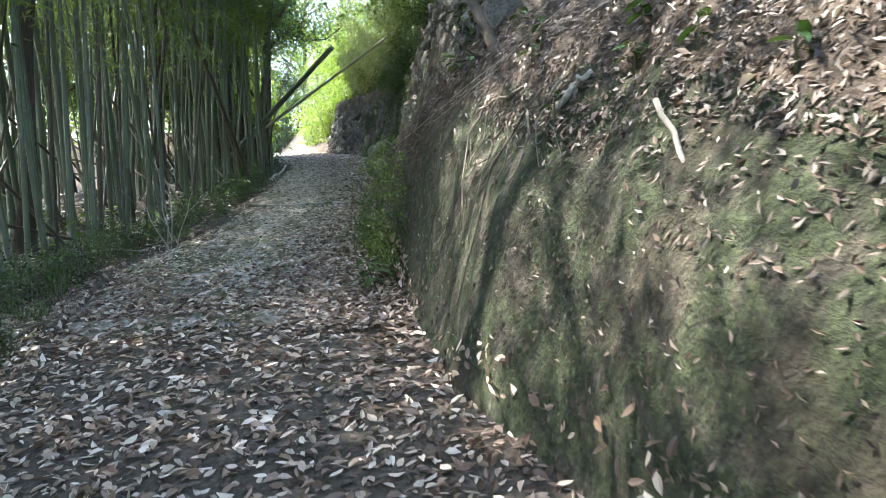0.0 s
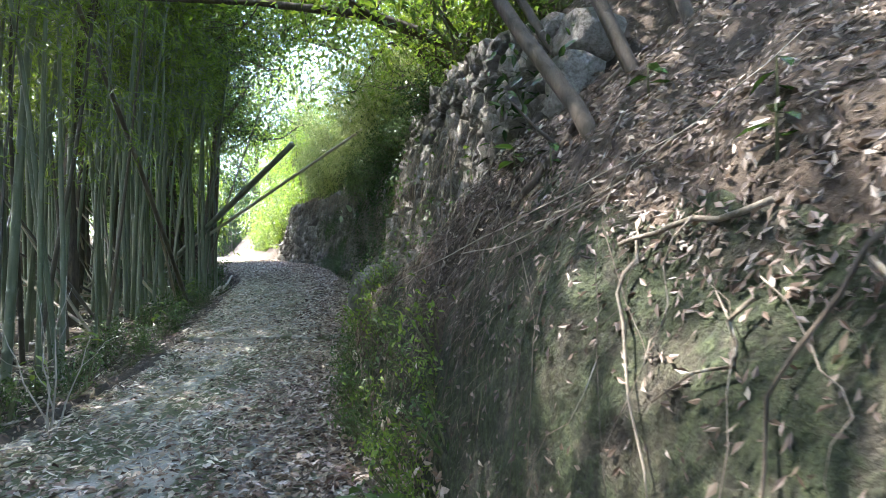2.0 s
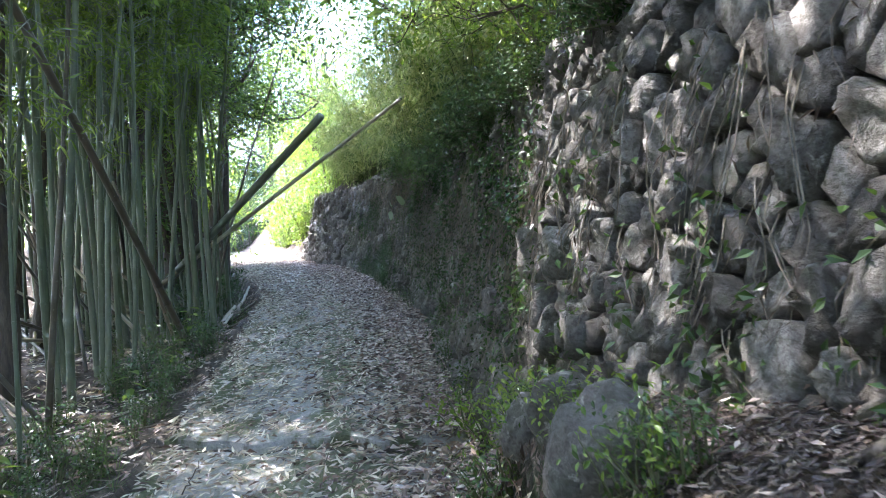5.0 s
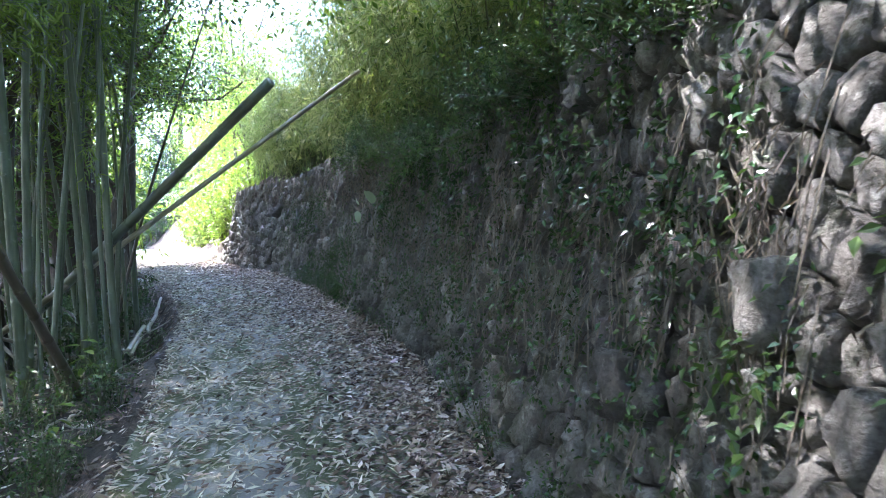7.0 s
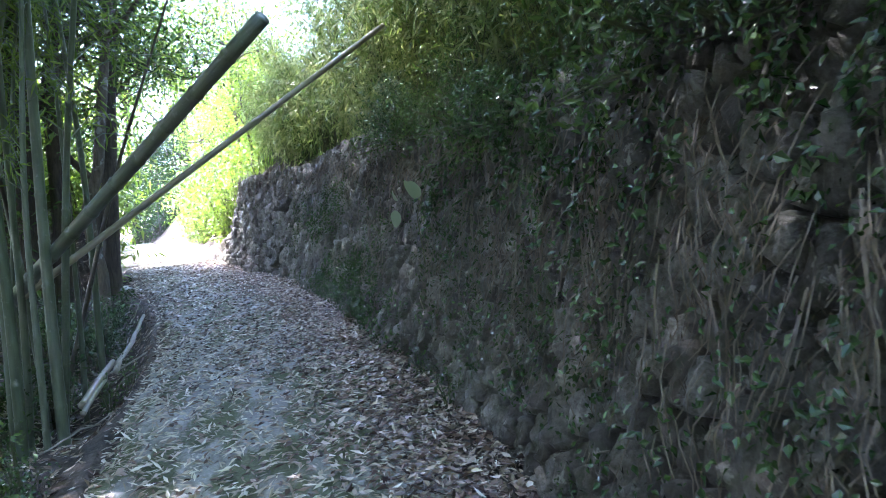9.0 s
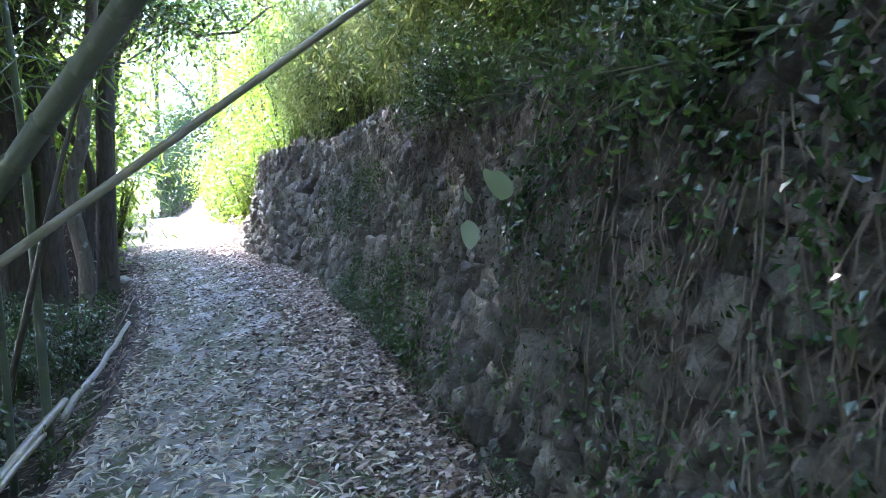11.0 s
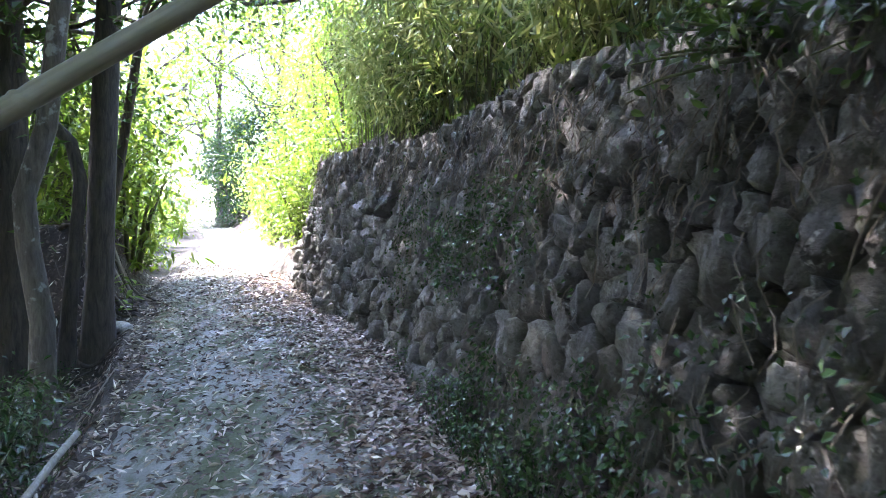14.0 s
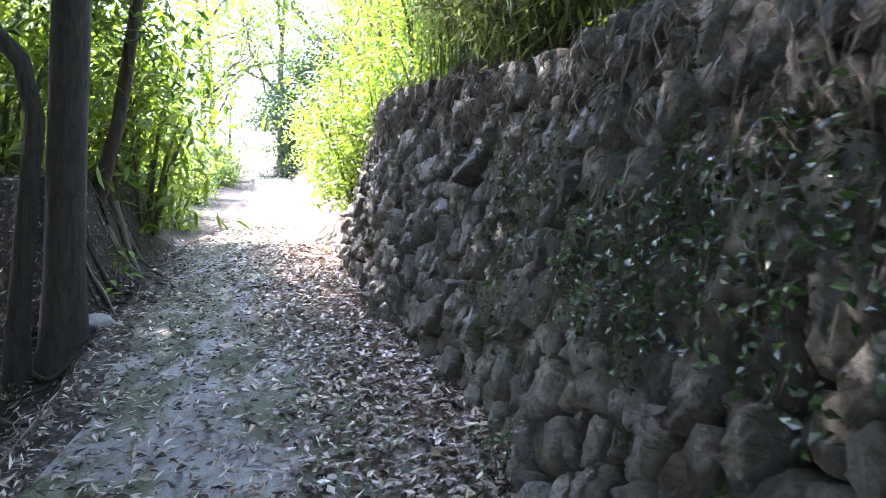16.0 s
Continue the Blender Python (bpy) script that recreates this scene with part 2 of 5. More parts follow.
class Geo:
    """Collects tubes and blobs into one mesh."""

    def __init__(self):
        self.v, self.f, self.n = [], [], 0

    def tube(self, pts, radii, seg=8, cap=True):
        pts = [Vector(p) for p in pts]
        ref = Vector((0.3, 0.2, 1)).normalized()
        rings = []
        for i, p in enumerate(pts):
            d = (pts[min(i + 1, len(pts) - 1)] - pts[max(i - 1, 0)]).normalized()
            a = d.cross(ref if abs(d.dot(ref)) < 0.95 else Vector((1, 0, 0))).normalized()
            b = d.cross(a)
            rings.append(self.n)
            for k in range(seg):
                w = 2 * math.pi * k / seg
                self.v.append(p + (a * math.cos(w) + b * math.sin(w)) * radii[i])
            self.n += seg
        for r0, r1 in zip(rings, rings[1:]):
            for k in range(seg):
                self.f.append((r0 + k, r0 + (k + 1) % seg, r1 + (k + 1) % seg, r1 + k))
        if cap:
            self.f.append(tuple(range(rings[0], rings[0] + seg))[::-1])
            self.f.append(tuple(range(rings[-1], rings[-1] + seg)))
        return self

    def mesh(self, name, mats, smooth=True):
        return mesh_of(name, [tuple(p) for p in self.v], self.f, mats, smooth)


def unit(a):
    return a / np.maximum(np.linalg.norm(a, axis=-1, keepdims=True), 1e-9)


def leaf_arrays(at, way, up, length, width, fold=0.25, curl=0.15, full=False):
    """Leaves as arrays: at (n,3) base, way along the leaf, up its face; two bent halves each, or a fuller outline."""
    n = len(at)
    way = unit(way)
    side = unit(np.cross(way, up))
    nor = np.cross(side, way)
    L, W = np.broadcast_to(length, n)[:, None], np.broadcast_to(width, n)[:, None] / 2
    if not full:
        P = [at, at + way * L * 0.42 + side * W + nor * W * fold, at + way * L - nor * L * curl, at + way * L * 0.42 - side * W + nor * W * fold]
        v = np.stack(P, 1).reshape(-1, 3)
        k = np.arange(n)[:, None] * 4
        f = np.concatenate([k + [0, 1, 2], k + [0, 2, 3]])
        return v, f
    mid = lambda s: at + way * L * s - nor * L * curl * s * s
    P = [mid(0), mid(0.3) + side * W * 0.9 + nor * W * fold, mid(0.3), mid(0.3) - side * W * 0.9 + nor * W * fold,
         mid(0.65) + side * W * 0.8 + nor * W * fold, mid(0.65), mid(0.65) - side * W * 0.8 + nor * W * fold, mid(1.0)]
    v = np.stack(P, 1).reshape(-1, 3)
    k = np.arange(n)[:, None] * 8
    f = np.concatenate([k + t for t in ([0, 1, 2], [0, 2, 3], [1, 4, 5], [1, 5, 2], [2, 5, 6], [2, 6, 3], [4, 7, 5], [5, 7, 6])])
    return v, f


def leaves(name, mat, at, way, up, length, width, **k):
    v, f = leaf_arrays(np.asarray(at, float), np.asarray(way, float), np.asarray(up, float), length, width, **k)
    return mesh_of(name, v, f, mat, smooth=False)


def rand_dirs(n, flat=1.0):
    d = rng.normal(size=(n, 3))
    d[:, 2] *= flat
    return unit(d)


def smooth(a, b, x):
    t = np.clip((np.asarray(x, float) - a) / (b - a), 0, 1)
    return t * t * (3 - 2 * t)


def wavy(x, y, s, seed=0.0):
    """Cheap smooth noise in -1..1 for arrays."""
    return (np.sin(x * s + 1.7 * np.sin(y * s * 0.8 + seed) + seed) + np.sin(y * s * 1.31 + 1.3 * np.sin(x * s * 1.17 + 2.1 * seed)) + np.sin((x + y) * s * 0.73 + 4.0 * seed)) / 3


# ---------------------------------------------------------------- the plan
def curve(*pairs):
    a = np.array(pairs, float)
    return lambda y: np.interp(y, a[:, 0], a[:, 1])


path_z = curve((-60, -5.0), (-8, -0.58), (0, 0.14), (5, 0.64), (9.5, 1.07), (14, 1.50), (18.5, 1.78), (21.5, 1.93), (23, 2.02), (41, 2.72), (80, 3.2), (400, 4))
path_mid = curve((-60, 4), (-8, 0), (0, -0.6), (5, -1.3), (9.5, -1.9), (14, -2.4), (18.5, -3.1), (23, -4.6), (41, -9.5), (60, -18))
path_left = curve((-60, 2.5), (-8, -1.5), (0, -1.9), (3.5, -2.2), (6.3, -2.85), (7.3, -2.7), (8.7, -2.55), (9.7, -2.62), (12, -2.75), (13.5, -2.93), (15.75, -3.17),
                  (17.2, -3.49), (19, -3.95), (21, -4.65), (23, -5.24), (26.5, -6.1), (33, -7.7), (44, -11.3), (60, -19))
wall_base = curve((5, 0.12), (6, -0.1), (6.5, -0.24), (7.4, -0.42), (8.1, -0.55), (9, -0.62), (11, -0.78), (12.7, -0.93), (14, -1.1), (15.4, -1.33), (17, -1.55),
                  (18.7, -1.93), (20, -2.28), (21.2, -2.75), (22.2, -3.2), (23.3, -3.55), (23.9, -3.72))
bank_base = curve((-60, 6), (-8, 1.6), (0, 0.85), (1, 0.7), (2.2, 0.42), (3.13, 0.03), (4.2, -0.2), (5.5, -0.42), (6.5, -0.64), (7.5, -0.72), (8.2, -0.72), (9, -0.62),
                  (11, -0.78), (12.7, -0.93), (14, -1.1), (15.4, -1.33), (17, -1.55), (18.7, -1.93), (20, -2.28), (21.2, -2.75), (22.2, -3.2), (23.3, -3.55),
                  (23.9, -3.72), (25.8, -4.55), (39.8, -8.7), (44, -9.8), (60, -17))
wall_top = curve((5, 2.8), (6, 3.0), (7, 3.2), (8.5, 3.15), (12.67, 3.1), (18.1, 3.58), (20.2, 3.52), (23.9, 3.62))
bank_form = curve((0, 0), (0.12, 0.45), (0.22, 0.8), (0.42, 1.1), (0.7, 1.5), (1.2, 1.95), (2.5, 2.9), (6, 5.0), (14, 8.5), (40, 14), (400, 20))
bank_steep = curve((4, 1.0), (5.5, 1.5), (6.5, 2.0), (8, 2.0))
heap_cap = curve((5.3, 9), (5.6, 1.35), (6.0, 0.92), (6.4, 0.74), (6.9, 0.66), (7.5, 0.56), (8.2, 0.3), (8.9, 0.0))
shoulder_form = curve((0, 0), (0.5, 0.35), (1.2, 1.1), (3, 2.0), (8, 4.0), (20, 8), (400, 16))
BATTER, WALL_Y0, WALL_Y1 = 0.24, 5.65, 23.85


def flat_z(x, y):
    """Height of the path's own surface, which falls a little to its left."""
    return path_z(y) + 0.05 * np.clip(x - path_mid(y), -1.5, 1.5)


def terrain(x, y):
    """Height of the ground at arrays x, y."""
    x, y = np.asarray(x, float), np.asarray(y, float)
    z = flat_z(x, y)
    sunk = smooth(4.0, 4.5, y) * (1 - smooth(44, 46, y))
    z = z - 0.05 * sunk * (x > path_left(y) - 0.02) * (x < bank_base(y) - 0.1)
    # right side: earth bank, then the fill behind the wall, then a low shoulder
    u = x - bank_base(y)
    rough = wavy(x, y, 2.3, 0.4) * 0.09 + wavy(x, y, 6.1, 1.9) * 0.05 + wavy(x, y, 15.0, 0.9) * 0.028 + wavy(x, y, 31.0, 2.9) * 0.012
    low = np.where(u < 0.25, bank_steep(y), 1 + (bank_steep(y) - 1) * 0.25 / np.maximum(u, 0.25))
    bank = bank_form(np.maximum(u * low + 0.06 * wavy(y, x, 3.3, 2.0) * (u > 0), 0)) + rough * smooth(0.05, 0.3, u)
    heap = np.minimum(bank, heap_cap(y) + 0.25 * np.maximum(u, 0)) * (heap_cap(y) > 0.01)
    v = x - (wall_base(y) + BATTER * (wall_top(y) - path_z(y)) + 0.22)
    fill = wall_top(y) - path_z(y) - 0.06 + 0.75 * np.maximum(v, 0) - 0.026 * np.clip(v, 0, 13) ** 2 + rough
    walled = np.where(v > 0, fill, np.minimum(heap, 2.0))
    shoulder = shoulder_form(np.maximum(u, 0)) + rough * smooth(0.1, 0.6, u)
    a, b = smooth(5.55, 6.0, y), smooth(23.7, 24.3, y)
    right = bank * (1 - a) + walled * a
    right = right * (1 - b) + shoulder * b
    z = z + np.where(u > 0, right, 0)
    # left side: a soft verge, a gully beside the raised edge, then a bank under the shrubs
    d = path_left(y) - x
    gully = 0.34 * smooth(13.3, 15.5, y) * (1 - smooth(20.6, 21.8, y)) + 0.06
    left_bank = 1.05 * smooth(21.3, 22.4, y) * (1 - smooth(24.6, 26.5, y))
    side = -gully * smooth(0.0, 0.35, d) + left_bank * smooth(0.15, 0.75, d) + 0.12 * smooth(26, 30, y) * np.clip(d, 0, 6)
    side = side - 0.5 * np.exp(-((x + 2.45) / 0.42) ** 2 - ((y - 2.9) / 0.75) ** 2) + (wavy(x, y, 1.4, 3.0) * 0.08 + wavy(x, y, 5.0, 5.0) * 0.035) * smooth(0.1, 0.8, d)
    side = side - 0.035 * np.clip(d - 1, 0, 30)
    return z + np.where(d > 0, side, 0)


# ---------------------------------------------------------------- ground, one sheet to the horizon
def build_ground():
    ys = np.concatenate([np.linspace(-400, -12, 14), np.arange(-10, -2, 0.4), np.arange(-2, 26, 0.09), np.arange(26, 48, 0.35), np.linspace(49, 400, 20)])
    far = np.array([400, 250, 150, 90, 60, 40, 28, 20, 15, 12])
    near = np.concatenate([np.arange(10, 3, -0.5), np.arange(3, 0.5, -0.14), np.arange(0.5, 0, -0.05)])
    off_r = np.concatenate([np.arange(0, 1.6, 0.05), np.arange(1.6, 4, 0.14), np.arange(4, 12, 0.5), far[::-1]])
    rows = []
    for y in ys:
        L, R = float(path_left(y)), float(bank_base(y))
        rows.append(np.concatenate([L - far, L - near, np.linspace(L, R - 0.01, 26), R + off_r]))
    X = np.array(rows)
    Y = np.repeat(ys[:, None], X.shape[1], 1)
    Z = terrain(X, Y)
    verts = np.stack([X, Y, Z], -1).reshape(-1, 3)
    ny, nx = X.shape
    i = (np.arange(ny - 1)[:, None] * nx + np.arange(nx - 1)).reshape(-1)
    faces = np.stack([i, i + 1, i + nx + 1, i + nx], 1)
    cx, cy = (X[:-1, :-1] + X[1:, 1:]).reshape(-1) / 2, (Y[:-1, :-1] + Y[1:, 1:]).reshape(-1) / 2
    u, d = cx - bank_base(cy), path_left(cy) - cx
    jag = 0.12 * wavy(cx, cy, 4.0, 1.0)
    index = np.where(u > 0, np.where((u < np.where(cy < 5.2, 0.5, 0.14) + jag) & (cy < 9), 1, 0), np.where(d > 0.05 + jag, 2, 3))
    me = mesh_of("ground", verts, faces, [SOIL, MOSSY, HUMUS, DUST], True, index.astype(np.int32))
    return tagged(new("ground", me), "brown forest soil with a mossy earth bank beside the path", "ground", kind="structure")


build_ground()


# ---------------------------------------------------------------- concrete path in two pours
def crack_y(x):
    return 9.74 - 0.28 * (x + 2.5) + 0.05 * np.sin(x * 7) + 0.03 * np.sin(x * 17 + 1)


def slab(name, y0, y1, lift, step, parent, label):
    """One pour: a thick sheet that follows the path, its end edges given as functions of x."""
    n = max(int((float(np.mean(y1(np.array([-2.0])))) - float(np.mean(y0(np.array([-2.0]))))) / step), 4)
    m = 30
    fx = np.linspace(0, 1, m)
    top = []
    for j in range(n + 1):
        t = j / n
        ymid = y0(np.array([-2.0]))[0] * (1 - t) + y1(np.array([-2.0]))[0] * t
        L, R = float(path_left(ymid)) + 0.03 * math.sin(ymid * 5.3) + 0.02 * math.sin(ymid * 13.1), float(bank_base(ymid)) - 0.12
        x = L + (R - L) * fx
        y = y0(x) * (1 - t) + y1(x) * t
        top.append(np.stack([x, y, flat_z(x, y) + lift + 0.007 * wavy(x, y, 4.0, 2.0)], -1))
    top = np.array(top)
    low = top - [0, 0, 0.26]
    verts = np.concatenate([top.reshape(-1, 3), low.reshape(-1, 3)])
    N = (n + 1) * m
    i = (np.arange(n)[:, None] * m + np.arange(m - 1)).reshape(-1)
    faces = [tuple(q) for q in np.stack([i, i + 1, i + m + 1, i + m], 1)]
    ring = list(range(0, m)) + [k * m + m - 1 for k in range(1, n + 1)] + [n * m + k for k in range(m - 2, -1, -1)] + [k * m for k in range(n - 1, 0, -1)]
    for a, b in zip(ring, ring[1:] + ring[:1]):
        faces.append((b, a, a + N, b + N))
    return part(name, mesh_of(name, verts, faces, CONCRETE, False), parent, label)


pavement = thing("pavement", (0, 0, 0), "old grey concrete footpath, mossy and strewn with leaves", "path", kind="structure")
slab("slab", lambda x: 4.3 + 0.2 * np.sin(x * 3), lambda x: crack_y(x) - 0.03, -0.045, 0.15, pavement, "lower pour of worn concrete")
slab("slab", lambda x: crack_y(x) + 0.012, lambda x: 46 + 0 * x, 0.006, 0.2, pavement, "upper pour with a broken, raised front edge")


# ---------------------------------------------------------------- dry-stone retaining wall
def clip(poly, nx, ny, c):
    """Keeps the part of a polygon where nx*x + ny*y <= c."""
    out = []
    for (ax, ay), (bx, by) in zip(poly, poly[1:] + poly[:1]):
        da, db = nx * ax + ny * ay - c, nx * bx + ny * by - c
        if da <= 0:
            out.append((ax, ay))
        if da * db < 0:
            t = da / (da - db)
            out.append((ax + (bx - ax) * t, ay + (by - ay) * t))
    return out


stone_size = curve((5.6, 0.145), (7.2, 0.138), (8.2, 0.12), (9.5, 0.115), (12, 0.105), (14, 0.098), (17, 0.106), (19, 0.118), (24, 0.116))


def wall_height(y):
    return wall_top(y) - path_z(y)


def on_wall(y, h, out):
    """Places on the wall's face, as an array: y along it, h up, out towards the path."""
    y, h, out = np.broadcast_arrays(np.asarray(y, float), h, out)
    slope = (wall_base(y + 0.2) - wall_base(y - 0.2)) / 0.4
    n = unit(np.stack([-np.ones_like(y), slope, np.full_like(y, BATTER)], -1))
    foot = wall_base(y)
    return np.stack([foot + BATTER * h + 0.05 * wavy(y, h, 1.9, 0.7), y, flat_z(foot, y) - 0.08 + h], -1) + n * out[..., None]


def stone_cells():
    STRETCH = 1.36
    pts, rad = [], []
    P = np.zeros((0, 2))
    R = np.zeros(0)
    for k in range(46000):
        y = rng.uniform(WALL_Y0, WALL_Y1)
        h = rng.uniform(0, float(wall_height(y)) + 0.06)
        r = float(stone_size(y)) * rng.choice([0.62, 0.88, 1.12, 1.42], p=[0.26, 0.36, 0.27, 0.11])
        q = np.array([y, h / STRETCH])
        if len(P) and np.any(np.hypot(*(P - q).T) < 0.5 * (R + r)):
            continue
        P, R = np.vstack([P, q]), np.append(R, r)
    cells = []
    for i in range(len(P)):
        d = np.hypot(*(P - P[i]).T)
        top = (float(wall_height(P[i, 0])) + 0.1) / STRETCH
        poly = [(P[i, 0] - 0.5, max(-0.12, P[i, 1] - 0.5)), (P[i, 0] + 0.5, max(-0.12, P[i, 1] - 0.5)), (P[i, 0] + 0.5, min(top, P[i, 1] + 0.5)), (P[i, 0] - 0.5, min(top, P[i, 1] + 0.5))]
        poly = clip(clip(poly, -1, 0, -WALL_Y0 + 0.1), 1, 0, WALL_Y1 + 0.05)
        for j in np.argsort(d)[1:18]:
            n = P[j] - P[i]
            w = 0.5 + 0.5 * (R[i] - R[j]) / max(d[j], 1e-3) * 0.5
            m = P[i] + n * min(max(w, 0.3), 0.7)
            poly = clip(poly, n[0], n[1], float(n @ m))
        if len(poly) > 2:
            cells.append([(y, h * STRETCH) for y, h in poly])
    return cells


def stone_mesh_data(cell):
    """A rounded, uneven stone that fills its cell: (verts, faces)."""
    cut = rng.uniform(0.09, 0.22)
    cell = [q for a, b in zip(cell, cell[1:] + cell[:1]) for q in ((a[0] * (1 - cut) + b[0] * cut, a[1] * (1 - cut) + b[1] * cut), (a[0] * cut + b[0] * (1 - cut), a[1] * cut + b[1] * (1 - cut)))]
    c = np.array(cell)
    mid, n = c.mean(0), len(cell)
    size = float(np.sqrt(np.ptp(c[:, 0]) * np.ptp(c[:, 1])))
    out = rng.uniform(-0.035, 0.03) + (0.015 if size > 0.2 else 0)
    tilt = rng.normal(0, 0.14, 2)
    bulge = size * rng.uniform(0.16, 0.3)
    rings = []
    for s, o in ((0.87, -0.17), (0.94, -0.035), (0.895, 0.5), (0.7, 0.93)):
        p = mid + (c - mid) * s * (1 + rng.normal(0, 0.02, (n, 1)))
        lift = o * bulge if o > 0 else o
        rings.append(on_wall(p[:, 0], p[:, 1], out + lift + (p - mid) @ tilt + (rng.normal(0, 0.07, n) * size if o > 0 else 0)))
    rings.append(on_wall(mid[:1], mid[1:], out + bulge * rng.uniform(0.8, 1.05)))
    faces = []
    for r in range(3):
        for k in range(n):
            a, b = r * n + k, r * n + (k + 1) % n
            faces.append((b, a, a + n, b + n))
    for k in range(n):
        faces.append((3 * n + (k + 1) % n, 3 * n + k, 4 * n))
    return np.concatenate(rings).tolist(), faces


def build_wall():
    wall = thing("wall_1", (0, 0, 0), "long dry-stone retaining wall of grey mossy field stones", "wall", kind="structure")
    ys = np.arange(WALL_Y0, WALL_Y1 + 0.05, 0.15)
    prof = []
    for y in ys:
        H = float(wall_height(y)) + 0.02
        prof.append([on_wall(y, -0.3, -0.12), on_wall(y, H * 0.5, -0.13), on_wall(y, H, -0.13), on_wall(y, H, -0.55), on_wall(y, -0.3, -0.75)])
    v = [tuple(p) for row in prof for p in row]
    f = [(a * 5 + k, (a + 1) * 5 + k, (a + 1) * 5 + (k + 1) % 5, a * 5 + (k + 1) % 5) for a in range(len(ys) - 1) for k in range(5)]
    f += [(0, 1, 2, 3, 4), tuple(len(v) - 5 + k for k in (4, 3, 2, 1, 0))]
    part("wall_core", mesh_of("wall_core", v, f, HUMUS, False), wall, "dark earth packed behind the stones")
    rest_v, rest_f, count = [], [], 0
    for cell in stone_cells():
        y = sum(q[0] for q in cell) / len(cell)
        V, F = stone_mesh_data(cell)
        if count < 300 and (y < 9.2 or 15.0 < y < 18.2):
            part("stone", mesh_of("stone", V, F, STONE), wall)
            count += 1
        else:
            k = len(rest_v)
            rest_v += V
            rest_f += [tuple(i + k for i in q) for q in F]
    part("stones", mesh_of("stones", rest_v, rest_f, STONE), wall, "tightly laid small field stones", kind="stuff")


# ---------------------------------------------------------------- bamboo
def culm_mesh(name, height, r0, bend, mat, gap=0.3, top=0.25):
    """A jointed culm standing on the origin that bows by bend metres at its top."""
    g, pts, radii = Geo(), [], []
    z = -0.15
    line = lambda h: (bend[0] * (max(h, 0) / height) ** 2.2 + 0.012 * math.sin(h * 1.7), bend[1] * (max(h, 0) / height) ** 2.2, h)
    k = 0
    while z < height:
        r = r0 * (1 - (1 - top) * max(z, 0) / height)
        for dz, s in ((0.0, 1.0), (0.012, 1.13), (0.026, 0.93), (0.05, 0.985)):
            pts.append(line(z + dz))
            radii.append(r * s)
        z += gap * (0.65 + 0.5 * min(k / 7, 1)) * (0.94 + 0.12 * rng.random())
        k += 1
    g.tube(pts, radii, 8)
    return g.mesh(name, mat), line


def bamboo_foliage(line, height, low, count, spread=1.0, leaf=0.16):
    """Thin side branches with drooping narrow leaves."""
    g = Geo()
    at, way = [], []
    for k in range(count):
        h = low + (height - low) * (k + rng.random()) / count
        a = rng.uniform(0, 2 * math.pi)
        L = spread * rng.uniform(0.55, 1.25) * (1.15 - 0.5 * (h - low) / (height - low))
        p0 = Vector(line(h))
        out = Vector((math.cos(a), math.sin(a), 0))
        pts = [p0, p0 + out * L * 0.4 + Vector((0, 0, 0.28 * L)), p0 + out * L * 0.8 + Vector((0, 0, 0.3 * L)), p0 + out * L + Vector((0, 0, 0.1 * L))]
        g.tube(pts, [0.007, 0.005, 0.0035, 0.002], 4, False)
        for j in range(16):
            t = rng.uniform(0.25, 1.0) * 3
            i = min(int(t), 2)
            q = pts[i].lerp(pts[i + 1], t - i)
            at.append(q + Vector(rng.normal(0, 0.07, 3)))
            w = out * rng.uniform(0.2, 1) + Vector(rng.normal(0, 0.6, 3)) + Vector((0, 0, -0.55))
            way.append(w)
    n = len(at)
    L = rng.uniform(0.7, 1.2, n) * leaf
    return g.mesh("branching", CULM, False), leaves("leaves", BAMBOO_LEAF, at, way, rand_dirs(n, 2.0), L, L * 0.16, fold=0.3, curl=0.2)


GROVE = "culms of the bamboo grove"
bamboo_kinds = []
for k in range(7):
    H, r = rng.uniform(7.5, 10), rng.uniform(0.027, 0.045)
    me, line = culm_mesh("culm", H, r, (rng.uniform(0.4, 1.6) * rng.choice([-0.5, 1]), rng.uniform(-1.2, 0.9)), CULM)
    br, lv = bamboo_foliage(line, H, 4.3 if k % 3 else 2.8, 48)
    bamboo_kinds.append((me, br, lv))


def add_bamboo(x, y, k, turn, scale=1.0, lean=(0, 0), dead=False):
    m = Matrix.Translation((x, y, float(terrain(x, y)))) @ pose(0, 0, 0, lean[0], lean[1], turn) @ Matrix.Diagonal((scale, scale, scale, 1))
    ob = thing("bamboo", m, "tall grey-green bamboo culm with narrow leaves" if not dead else "dead leafless brown bamboo culm standing in the grove", "bamboo", GROVE)
    me, br, lv = bamboo_kinds[k]
    if dead:
        part("culm", dead_culm, ob)
    else:
        part("culm", me, ob)
        part("branching", br, ob, kind="stuff")
        part("leaves", lv, ob, kind="stuff")
    return ob


dead_culm, _ = culm_mesh("culm", 6.0, 0.034, (0.3, 0.1), CULM_DARK)


